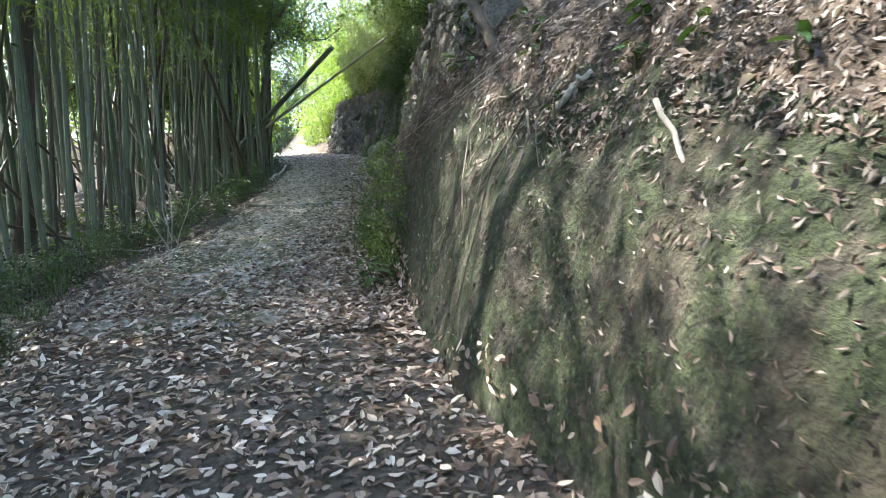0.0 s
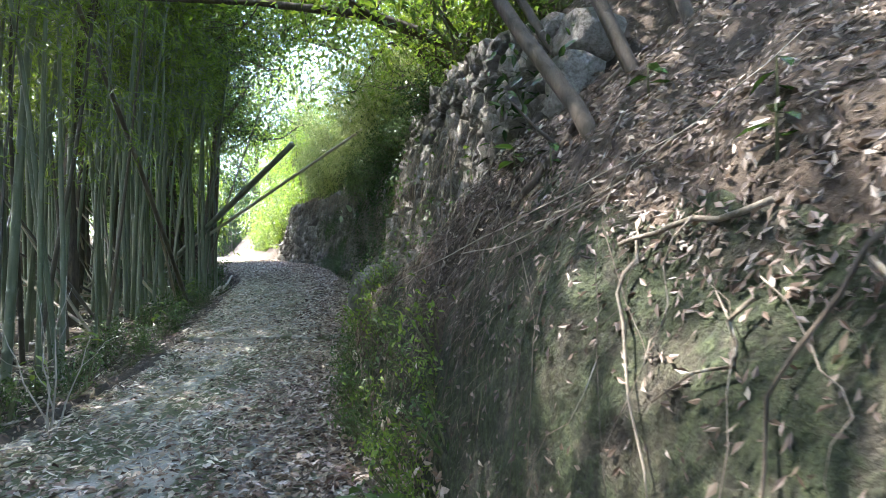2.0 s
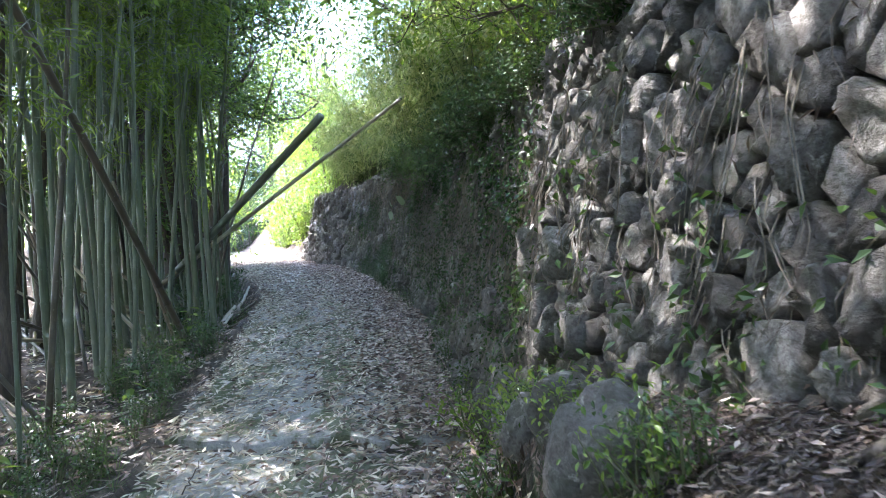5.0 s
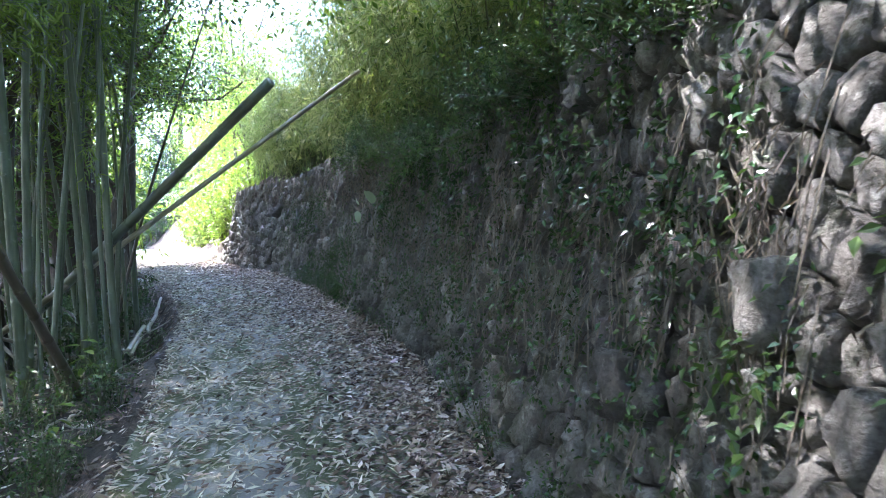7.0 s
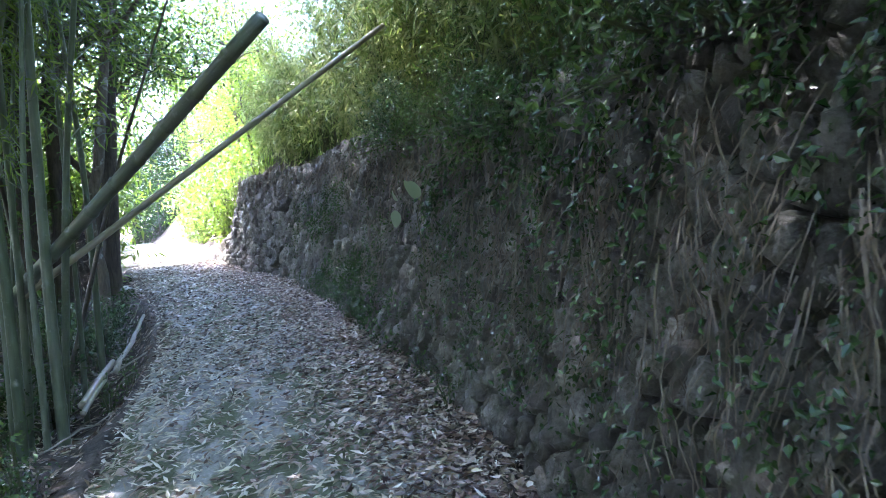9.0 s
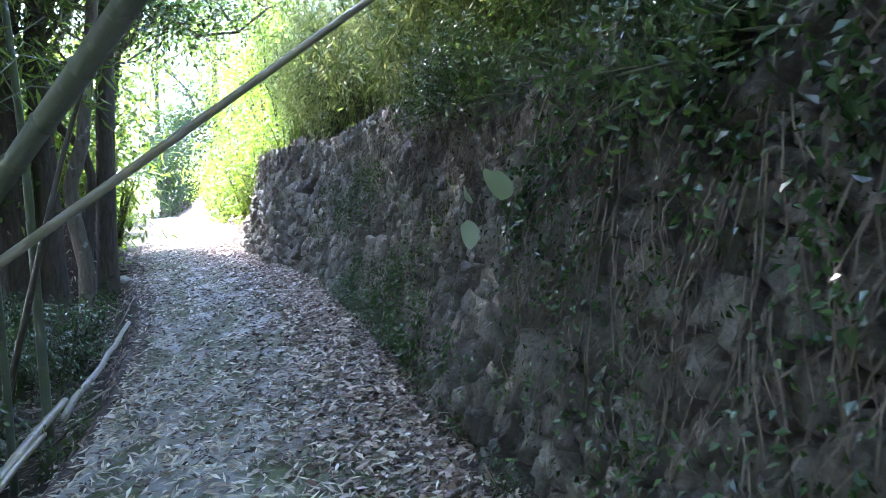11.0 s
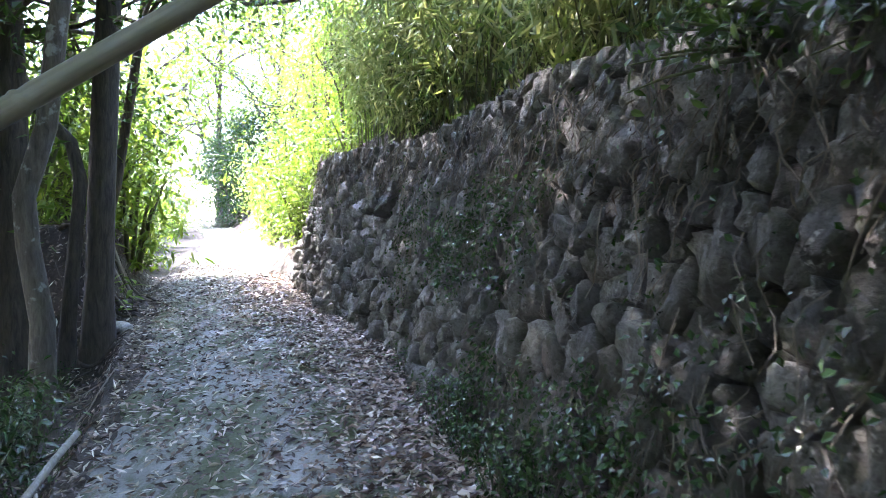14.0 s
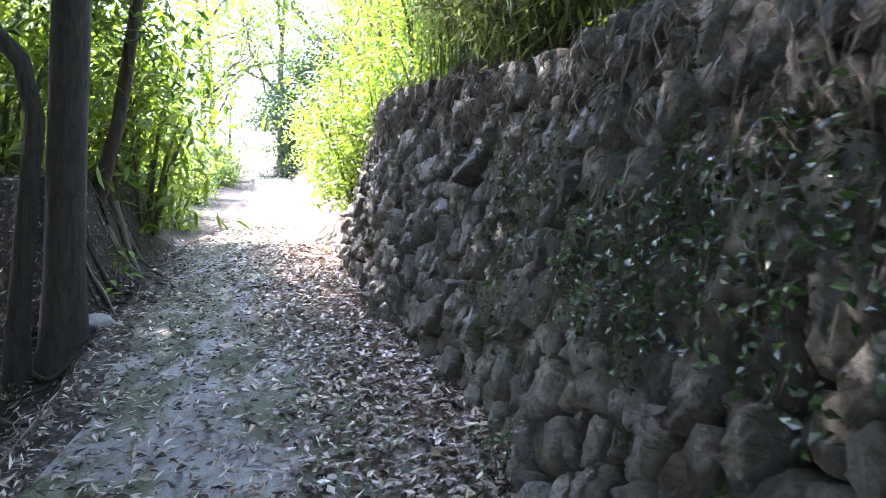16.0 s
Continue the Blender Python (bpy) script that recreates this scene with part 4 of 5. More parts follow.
# trees added to shade the wall and the bank, crowns kept above the view
for a, b, low in (((-5.9, 17.4, 1.2), (-4.9, 17.4, 7.0), 5.4), ((-5.9, 18.9, 1.2), (-4.9, 18.8, 7.2), 5.4), ((-5.4, 13.9, 1.1), (-4.0, 14.1, 7.2), 5.4),
                  ((-4.4, 11.4, 1.0), (-3.3, 11.4, 7.4), 5.4), ((-4.2, 4.4, 0.6), (-2.6, 4.6, 8.2), 6.0), ((-4.3, 7.4, 0.8), (-2.6, 7.6, 8.0), 6.0), ((-5.2, 16.5, 1.2), (-4.2, 16.7, 6.9), 5.4), ((-4.0, 1.6, 0.4), (-2.2, 1.8, 7.8), 5.6), ((-3.8, -1.6, 0.2), (-2.0, -1.2, 7.4), 5.2),
                  ((-5.2, 15.0, 1.2), (-4.1, 15.2, 6.9), 5.4), ((3.4, 0.2, 3.4), (1.6, 0.4, 7.4), 5.8), ((3.4, 2.6, 3.5), (1.5, 2.8, 7.6), 5.8), ((3.3, 5.0, 3.6), (1.4, 5.2, 7.8), 6.0), ((3.2, 7.4, 3.7), (1.3, 7.4, 7.8), 6.0)):
    a, b = Vector(a), Vector(b)
    a.z = float(terrain(a.x, a.y)) - 0.1
    built_tree([tuple(a.lerp(b, t) - Vector((0.5, 0, 0)) * math.sin(math.pi * t) ** 2) for t in (0, 0.1, 0.3, 0.55, 0.75, 0.88, 1)],
               [0.11, 0.08, 0.07, 0.062, 0.055, 0.04, 0.025], BARK, "slender leaning tree added for shade, its leafy crown above the view", (8000, 0.1, BROAD), 12, 1.4, start=4, floor=low)

# leafy branches over the path
built_tree([(1.6, 9.4, 2.7), (1.2, 9.5, 3.4), (0.4, 9.6, 4.0), (-0.6, 9.7, 4.4), (-1.8, 9.9, 4.6), (-3.0, 10.1, 4.7)], [0.11, 0.09, 0.075, 0.055, 0.035, 0.018], BARK, "leaning tree whose leafy branches cross above the path", (6000, 0.1, FRESH), 12, 1.1, start=2)
built_tree([(0.9, 12.6, 3.3), (0.6, 12.8, 4.2), (0.0, 13.0, 5.1), (-0.9, 13.2, 5.7), (-2.0, 13.4, 6.0)], [0.09, 0.075, 0.06, 0.04, 0.02], BARK, "leaning tree whose leafy branches cross above the path", (7000, 0.09, FRESH), 14, 1.3, start=2)
built_tree([(0.6, 16.6, 3.9), (0.2, 16.8, 4.9), (-0.6, 17.0, 5.8), (-1.6, 17.2, 6.4), (-2.6, 17.4, 6.7)], [0.08, 0.065, 0.05, 0.035, 0.018], BARK, "leaning tree whose leafy branches cross above the path", (6000, 0.09, FRESH), 13, 1.3, start=2)

# shrubs over the wall and on the slopes
for k in range(62):
    y = rng.uniform(12.8, 25)
    x = float(wall_base(min(y, 23.9))) + 0.24 * 1.7 + 0.25 + abs(rng.normal(0, 0.9)) + (0 if y < 24 else 0.4)
    plant(reeds[k % 3], x, y, rng.uniform(0.7, 1.1), rng.uniform(0, 360), group="bamboo grass over the wall")
for k in range(20):
    y = 13.5 + 12 * (k + rng.random()) / 20
    x = float(wall_base(min(y, 23.9))) + 0.9 + rng.uniform(0, 1.3)
    plant(reeds[3], x, y, rng.uniform(0.7, 1.1), rng.uniform(0, 360), 0, (0, -6), "bamboo grass over the wall")
for k in range(80):
    y = rng.uniform(5.8, 24)
    x = float(wall_base(y)) + 0.24 * 1.7 + 0.25 + abs(rng.normal(0, 1.0))
    plant((s_glossy, s_broad, s_broad)[k % 3], x, y, rng.uniform(0.4, 0.95), rng.uniform(0, 360), group="shrubs over the wall")
for k in range(80):
    y = rng.choice([rng.uniform(8.0, 12.5), rng.uniform(8.4, 13.8), rng.uniform(13, 16.5)])
    x = float(wall_base(y)) + 0.24 * float(wall_height(y)) + rng.uniform(-0.02, 0.2)
    plant((s_foot_glossy, s_broad, s_foot_glossy, s_foot, s_glossy)[k % 5], x, y, rng.uniform(0.25, 0.5) * (1.0 if k % 5 in (1, 4) else 2.4), rng.uniform(0, 360), 0, (0, rng.uniform(-95, -25)), "shrubs hanging over the wall", z=float(wall_top(y)) - 0.03)
for k in range(50):
    y = rng.uniform(24.0, 31)
    x = float(bank_base(y)) + 0.45 + abs(rng.normal(0, 1.0))
    plant((s_fresh, s_broad)[k % 4 == 3], x, y, rng.uniform(0.6, 1.5), rng.uniform(0, 360), group="sunlit shrubs along the path")
for k in range(60):
    y = rng.uniform(23, 42)
    x = float(path_left(y)) - 0.65 - abs(rng.normal(0, 1.2))
    plant((s_fresh, s_broad)[k % 3 == 2], x, y, rng.uniform(0.6, 1.3), rng.uniform(0, 360), group="sunlit shrubs along the path")
for x, y, s in ((-6.1, 23.6, 1.2), (-6.0, 24.4, 1.5), (-6.6, 22.8, 1.7), (-6.5, 25.2, 1.6), (-6.9, 24, 1.9), (-7.3, 26, 1.9), (-7.4, 22.9, 2.0), (-7.9, 24.6, 2.2), (-7.5, 26.9, 1.5), (-7.9, 28.2, 1.5)):
    plant(s_rhodo, x, y, s, rng.uniform(0, 360), group="shrubs on the earth bank")
for x, y, s in ((-9.9, 43.2, 2.4), (-9.2, 43.8, 2.9), (-10.6, 45.5, 3.2), (-9.0, 42.2, 2.0), (-8.6, 44.5, 3.2)):
    plant(t_evergreen, x, y, s * 0.4, rng.uniform(0, 360))
for k in range(34):
    y = rng.uniform(14.5, 20.5)
    x = float(path_left(y)) - 0.5 - abs(rng.normal(0, 0.9))
    plant((s_glossy, s_broad)[k % 3 == 2], x, y, rng.uniform(0.35, 0.75), rng.uniform(0, 360), group="dark shrubs in the gully")
for k in range(130):
    y = rng.choice([rng.uniform(4, 13.5), rng.uniform(13.5, 21)], p=[0.85, 0.15])
    x = float(path_left(y)) - 0.2 - abs(rng.normal(0, 0.5))
    plant((s_foot, s_foot_glossy)[k % 2], x, y, rng.uniform(0.4, 1.0), rng.uniform(0, 360), group="low plants along the verge")
for k in range(30):
    y = rng.uniform(4.9, 7.2)
    x = float(bank_base(y)) + rng.uniform(-0.06, 0.12)
    plant((s_foot_fresh, s_foot, s_foot)[k % 3], x, y, rng.uniform(0.35, 0.75), rng.uniform(0, 360), tip=(0, -25), group="low plants at the bank's foot")
for k in range(34):
    y = rng.uniform(6.6, 9.6)
    x = float(bank_base(y)) + rng.uniform(-0.15, 0.25)
    plant((s_foot, s_foot_fresh, s_foot_glossy)[k % 3], x, y, rng.uniform(0.4, 0.85), rng.uniform(0, 360), tip=(0, -15), group="low plants at the wall's foot")
for k in range(26):
    y = rng.choice([rng.uniform(9.6, 14), rng.uniform(16.2, 18.2), rng.uniform(14, 20)])
    x = float(bank_base(y)) + rng.uniform(-0.1, 0.05)
    plant(s_foot_glossy, x, y, rng.uniform(0.4, 0.9), rng.uniform(0, 360), group="low plants at the wall's foot")

for k in range(110):
    y = rng.choice([rng.uniform(4.5, 13), rng.uniform(13, 21)], p=[0.93, 0.07])
    x = float(path_left(y)) - 0.06 - abs(rng.normal(0, 0.4))
    plant((tuft_dry, tuft_green, tuft_dry)[k % 3], x, y, rng.uniform(0.5, 1.1), rng.uniform(0, 360), group="grass tufts along the verge")


# ---------------------------------------------------------------- creepers on the wall
def creeper(name, y0, y1, h0, h1, n, size, mat, label, droop=0.6, shape=0.6, strands=30, trail=0.5):
    """Strands of small leaves that hang down the wall's face."""
    ob = thing(name, tuple(on_wall((y0 + y1) / 2, h0, 0.0)), label, "creeper")
    o = np.array(ob.matrix_world.translation)
    ys, hs = rng.uniform(y0, y1, strands), h0 + (h1 - h0) * rng.random(strands) ** 0.7
    ln = np.minimum(rng.uniform(0.3, 1.0, strands) * trail, hs - h0 + 0.1)
    g = Geo()
    for y, h, L in zip(ys, hs, ln):
        t = np.linspace(0, 1, 6)
        p = on_wall(y + 0.05 * np.sin(t * 5 + y * 9), h - L * t, 0.055 + 0.02 * np.sin(t * 7)) - o
        g.tube(p.tolist(), [0.0035, 0.003, 0.003, 0.0025, 0.002, 0.0015], 4, False)
    part("runner", g.mesh("runner", DEAD_WOOD, False), ob, kind="stuff")
    k = rng.integers(strands, size=n)
    t = rng.random(n)
    at = on_wall(ys[k] + rng.normal(0, 0.045, n), hs[k] - ln[k] * t + rng.normal(0, 0.02, n), 0.05 + np.abs(rng.normal(0, 0.035, n))) - o
    way = rand_dirs(n, 0.7) + [-0.5, 0, -droop]
    L = size * rng.uniform(0.6, 1.25, n)
    part("leaves", leaves("leaves", mat, at, way, rand_dirs(n) * 0.7 + [-0.8, 0, 0.6], L, L * shape), ob, kind="stuff")
    return ob


for y in np.arange(9.2, 14.0, 0.6):
    creeper("ivy", y - 0.4, y + 0.4, 0.45, 1.6, 420, 0.032, GLOSSY, "small-leaved ivy trailing over the stones", 0.6, 0.6, 26, 0.8)
    creeper("dead_vine", y - 0.4, y + 0.4, 0.75, 1.72, 260, 0.045, DRY_VINE, "withered brown vines hanging over the wall", 1.2, 0.14, 24, 0.7)
for y in np.arange(14.0, 23.6, 0.8):
    creeper("ivy", y - 0.45, y + 0.45, 0.9, 1.75, 70, 0.028, GLOSSY, "thin ivy strands on the grey stones", 0.6, 0.6, 8, 0.6)
    creeper("dead_vine", y - 0.4, y + 0.4, 1.35, 1.78, 150, 0.05, DRY_VINE, "withered grass hanging from the wall's top", 1.2, 0.16, 22, 0.4)
for y0, y1, h0, h1, n in ((15.6, 16.6, 0.5, 1.2, 500), (16.5, 17.3, 0.0, 0.75, 1500), (17.2, 18.1, 0.1, 0.65, 900), (17.6, 18.7, 0.9, 1.45, 900), (18.6, 19.4, 0.75, 1.2, 700), (15.6, 16.5, 0.0, 0.4, 500), (19.6, 20.3, 0.5, 1.4, 400)):
    creeper("ivy", y0, y1, h0, h1, n, 0.03, GLOSSY, "dense glossy small-leaved ivy covering the stones", 0.5, 0.65, 40, 0.4)
for y in np.arange(7.0, 9.3, 0.6):
    creeper("dead_vine", y - 0.3, y + 0.3, 1.1, 2.0, 40, 0.05, DRY_VINE, "dry vine stems hanging down the big stones", 1.2, 0.18, 12, 1.0)
    creeper("ivy", y - 0.3, y + 0.3, 0.9, 1.9, 70, 0.05, BROAD, "few green creeper leaves on the stones", 0.5, 0.5, 6, 0.7)


def leafy_sprout(at, leaves_n, size, mat, label, shape=0.55, height=0.25, lean=(0, 0), category="plant"):
    """A sprout with a few separate leaves."""
    ob = thing("seedling", tuple(at), label, category)
    top = Vector((lean[0], lean[1], height))
    part("stem", Geo().tube([(0, 0, -0.03), tuple(top * 0.5), tuple(top)], [0.006, 0.004, 0.003], 5).mesh("stem", STEM), ob)
    for k in range(leaves_n):
        a = 2.4 * k + rng.uniform(-0.3, 0.3)
        p = top * (0.45 + 0.55 * k / max(1, leaves_n - 1))
        w = np.array([[math.cos(a), math.sin(a), rng.uniform(-0.35, 0.25)]])
        part("leaf", leaves("leaf", mat, np.array([tuple(p)]), w, np.array([[rng.normal(0, 0.2), rng.normal(0, 0.2), 1.0]]), size * rng.uniform(0.75, 1.15), size * shape, fold=0.18, curl=0.25, full=True), ob)
    return ob


def on_ground(x, y, up=0.0):
    return (x, y, float(terrain(x, y)) + up)


for x, y, n, s in ((0.74, 2.85, 7, 0.1), (0.8, 2.95, 6, 0.09), (0.47, 3.1, 4, 0.09), (0.46, 3.75, 4, 0.11), (0.52, 3.85, 3, 0.1), (0.86, 2.5, 4, 0.1), (0.12, 5.4, 5, 0.12), (0.2, 5.0, 3, 0.1), (0.95, 2.0, 4, 0.09), (0.5, 4.7, 4, 0.1)):
    leafy_sprout(on_ground(x, y), n, s, GLOSSY if n != 5 else BROAD, "seedling with dark green leaves on the leaf-strewn bank", 0.5, 0.13)
for x, y, n, s in ((-0.45, 4.92, 9, 0.2), (-0.5, 5.05, 7, 0.16)):
    leafy_sprout(on_ground(x, y), n, s, BROAD, "bright green fern at the foot of the bank", 0.3, 0.22, (-0.08, 0), "fern")
for x, y in ((-3.35, 13.0), (-3.5, 13.4), (-5.3, 22.7), (-3.6, 7.2), (-3.9, 8.6), (-3.3, 9.2), (-3.5, 6.4), (-3.2, 8.0), (-4.2, 7.6), (-3.05, 10.5), (-3.1, 11.6)):
    leafy_sprout(on_ground(x, y), 6, 0.15, FRESH, "fresh green seedling beside the path", 0.42, 0.35)

creeper("creeper", 9.0, 14.5, 1.1, 1.95, 2600, 0.045, GLOSSY, "glossy green creeper trailing from the top of the stone wall", strands=60)
creeper("creeper", 14.5, 18.2, 0.05, 0.6, 2200, 0.035, GLOSSY, "small-leaved glossy creeper at the foot of the stone wall", strands=60)
creeper("creeper", 6.8, 9.5, 0.3, 1.6, 300, 0.045, BROAD, "thin green creeper climbing the stone wall", strands=24)

# the big round leaves that hang from the wall's top
vine = thing("broadleaf_vine", tuple(on_wall(13.7, 1.55, 0.05)), "vine with large round leaves, sky sheen in their colour, hanging from the wall", "vine")
o = Vector(on_wall(13.7, 1.55, 0.05))
part("stem", Geo().tube([tuple(Vector(p) - o) for p in ((-0.55, 13.6, 3.15), (-0.8, 13.75, 3.05), (-1.0, 13.9, 2.9), (-1.1, 13.95, 2.6), (-1.08, 13.85, 2.3))], [0.006, 0.005, 0.004, 0.004, 0.003], 5).mesh("stem", STEM), vine)
def round_leaf(size):
    """A heart-shaped leaf that hangs from the origin down its -z, bent along the midrib."""
    rim = [(0.0, -0.06)] + [(math.sin(a) * 0.5 * (1 - 0.08 * math.cos(a)), -0.5 + math.cos(a) * 0.52) for a in np.linspace(0.5, 2 * math.pi - 0.5, 17)]
    verts = [(0, 0.03 * size, -0.5 * size)] + [(x * size, 0.22 * abs(x) * size - 0.12 * size * z * z, z * size) for x, z in rim]
    faces = [(0, 1 + k, 1 + (k + 1) % len(rim)) for k in range(len(rim))]
    return mesh_of("leaf", verts, faces, SHEEN_LEAF)


for p, size, turns in (((-1.15, 13.95, 2.83), 0.14, (42, 10, -50)), ((-1.26, 13.95, 2.64), 0.105, (10, -25, -60)), ((-1.24, 13.95, 2.75), 0.075, (55, 60, -40))):
    leaf = part("leaf", round_leaf(size), vine)
    leaf.matrix_basis = Matrix.Translation(Vector(p) - o) @ pose(0, 0, 0, *turns)

# saplings and roots on the bank
for a, b, r in (((0.42, 4.76, 1.98), (-0.08, 6.0, 3.6), 0.038), ((0.62, 4.9, 2.1), (0.42, 5.9, 3.9), 0.035), ((0.8, 4.8, 2.2), (0.75, 5.6, 4.0), 0.03), ((0.95, 5.1, 2.3), (0.7, 5.9, 4.2), 0.04), ((0.55, 5.3, 2.2), (0.2, 6.6, 3.8), 0.028)):
    a, b = Vector(a), Vector(b)
    built_tree([tuple(a.lerp(b, t) + Vector((0.03 * math.sin(7 * t), 0, 0))) for t in (-0.08, 0, 0.25, 0.5, 0.75, 1.0, 1.5)], [r * 1.3, r * 1.1, r, r * 0.95, r * 0.85, r * 0.8, r * 0.5], BARK,
               "thin leaning sapling rooted in the bank", (500, 0.09, BROAD), 3, 0.8, 8, "sapling", 5)
for k in range(44):
    y = rng.uniform(3.2, 6.4)
    u0, run, slip = rng.uniform(0.2, 0.65), rng.uniform(0.3, 1.0), rng.normal(-0.2, 0.3)
    pts = []
    for t in np.linspace(0, 1, 9):
        yy = y + slip * t + 0.05 * math.sin(6 * t + k * 1.7) + 0.02 * math.sin(15 * t + k)
        x = float(bank_base(yy)) + u0 * (1 - run * t) + 0.03
        pts.append((x - 0.02, yy, float(terrain(x, yy)) + 0.012 + 0.03 * abs(math.sin(4 * t + k))))
    r = rng.choice([0.0015, 0.002, 0.003, 0.006 if y < 4.4 else 0.0035])
    ob = thing("root", pts[0], "exposed root hanging down the earth bank", "root", "roots on the bank")
    part("wood", Geo().tube([Vector(p) - Vector(pts[0]) for p in pts], [r, r, r, r * 0.9, r * 0.8, r * 0.7, r * 0.6, r * 0.5, r * 0.3], 5).mesh("wood", (DEAD_WOOD, BARK, BARK_PALE)[k % 3]), ob)


def lying(name, x, y, turn, L, r, mat, label, category="stick", group="", up=0.0, wob=0.012):
    a = Vector((x, y, 0)) - Vector((math.cos(turn), math.sin(turn), 0)) * L / 2
    b = Vector((x, y, 0)) + Vector((math.cos(turn), math.sin(turn), 0)) * L / 2
    a.z, b.z = float(terrain(a.x, a.y)) + r + 0.02 + up, float(terrain(b.x, b.y)) + r + 0.02 + up
    return stick(name, a, b, r, r * 0.7, mat, label, category, wob, group)


for k in range(70):
    y = rng.uniform(3.5, 22)
    x = float(path_left(y)) - abs(rng.normal(0.15, 0.5))
    lying("fallen_stick", x, y, rng.uniform(0, math.pi), rng.uniform(0.3, 1.3), rng.uniform(0.004, 0.012), (DEAD_WOOD, WHITE_WOOD, BARK)[k % 3], "dry stick lying on the littered verge", "stick", "sticks on the verge")
for k in range(40):
    y = rng.uniform(0.5, 20)
    x = float(path_left(y)) + 0.1 + rng.random() * (float(bank_base(y)) - float(path_left(y)) - 0.2)
    lying("fallen_stick", x, y, rng.uniform(0, math.pi), rng.uniform(0.1, 0.45), rng.uniform(0.002, 0.006), (DEAD_WOOD, BARK)[k % 2], "small dry twig lying among the leaves", "stick", "twigs on the path", 0.05)
for x, y, turn, L, r, m in ((0.55, 3.1, -0.4, 0.16, 0.017, WHITE_WOOD), (0.3, 3.9, 2.0, 0.5, 0.009, DEAD_WOOD), (0.2, 4.5, 2.2, 0.7, 0.008, DEAD_WOOD), (0.1, 5.3, 2.3, 0.6, 0.012, BARK_PALE), (0.3, 5.6, 2.5, 0.8, 0.012, DEAD_WOOD)):
    lying("fallen_stick", x, y, turn, L, r, m, "broken stick lying on the bank", "stick", "sticks on the bank")

stick("fallen_stick", (0.68, 2.36, 1.66), (0.77, 2.08, 1.28), 0.01, 0.007, WHITE_WOOD, "thin pale stick sticking out of the bank", "stick", 0.004)
stick("fallen_stick", (0.84, 2.55, 1.75), (0.6, 2.5, 1.38), 0.02, 0.012, BARK, "dark dead branch stub on the bank", "stick", 0.01)
stick("fallen_stick", (0.3, 4.1, 1.75), (0.14, 3.85, 1.42), 0.008, 0.005, DEAD_WOOD, "thin dry stick leaning on the bank", "stick", 0.006)

stick("fallen_branch", (0.06, 5.06, 1.95), (0.4, 5.1, 2.42), 0.017, 0.012, BARK, "dark dead branch lying on the slope below the wall", wob=0.012, twigs=2)


def dry_vine(points, r, label):
    """A long thin runner that follows the given line, in world metres."""
    o = Vector(points[0])
    ob = thing("dry_vine", tuple(o), label, "vine")
    line = []
    for a, b in zip(points, points[1:]):
        line += [Vector(a).lerp(Vector(b), t) - o for t in (0, 0.33, 0.66)]
    line.append(Vector(points[-1]) - o)
    line = [p + Vector(rng.normal(0, 0.006, 3)) for p in line]
    part("runner", Geo().tube(line, [r * (1 - 0.6 * k / len(line)) for k in range(len(line))], 5).mesh("runner", WHITE_WOOD), ob)


dry_vine([(-0.42, 6.18, 1.66), (-0.07, 5.22, 1.84), (0.15, 4.57, 1.97), (0.41, 4.13, 2.12), (0.73, 4.07, 2.38)], 0.0028, "long pale dry vine trailing over the bank")
dry_vine([(-0.12, 5.42, 1.8), (-0.01, 4.8, 1.8), (0.22, 4.27, 1.95), (0.31, 4.19, 2.04)], 0.0028, "pale dry vine trailing over the bank")
dry_vine([(0.07, 4.7, 1.87), (0.1, 4.48, 1.89), (0.16, 4.36, 1.93)], 0.0034, "short pale dry vine on the mossy bank")

# a bare dry seedling on the verge
seedling = thing("dry_seedling", on_ground(-2.62, 6.95), "bare pale dry seedling with thin forked stems on the verge", "plant")
for tip in ((0.1, 0.0, 1.0), (-0.12, 0.08, 0.92), (-0.28, -0.05, 0.7), (0.22, 0.1, 0.62), (0.02, -0.12, 0.5)):
    part("stem", Geo().tube(twisted((0, 0, -0.04), tip, 6, 0.014), [0.008, 0.007, 0.006, 0.005, 0.004, 0.003, 0.002], 5).mesh("stem", WHITE_WOOD), seedling)
    part("twig", Geo().tube(twisted(Vector(tip) * 0.6, Vector(tip) * 0.9 + Vector((tip[1], tip[0], 0.02)), 4, 0.008), [0.003, 0.0028, 0.0024, 0.002, 0.0014], 4).mesh("twig", WHITE_WOOD), seedling)

# roots that spread from the trees over the left bank
for k in range(26):
    y = rng.uniform(20.9, 24.0)
    d0, run, slip = rng.uniform(0.45, 0.95), rng.uniform(0.4, 0.85), rng.normal(-0.15, 0.35)
    pts = []
    for t in np.linspace(0, 1, 9):
        yy = y + slip * t + 0.06 * math.sin(5 * t + k * 1.3)
        x = float(path_left(yy)) - d0 + run * t
        pts.append((x, yy, float(terrain(x, yy)) + 0.012 + 0.03 * abs(math.sin(4 * t + k))))
    r = rng.choice([0.006, 0.01, 0.016, 0.026])
    ob = thing("root", pts[0], "exposed root running down the dark earth bank", "root", "roots on the left bank")
    part("wood", Geo().tube([Vector(p) - Vector(pts[0]) for p in pts], [r, r, r * 0.95, r * 0.9, r * 0.8, r * 0.7, r * 0.6, r * 0.5, r * 0.3], 6).mesh("wood", (BARK, DEAD_WOOD, BARK)[k % 3]), ob)
leafy_sprout(on_ground(-5.35, 22.6), 8, 0.17, FRESH, "fresh green seedling against the dark bank", 0.3, 0.4)
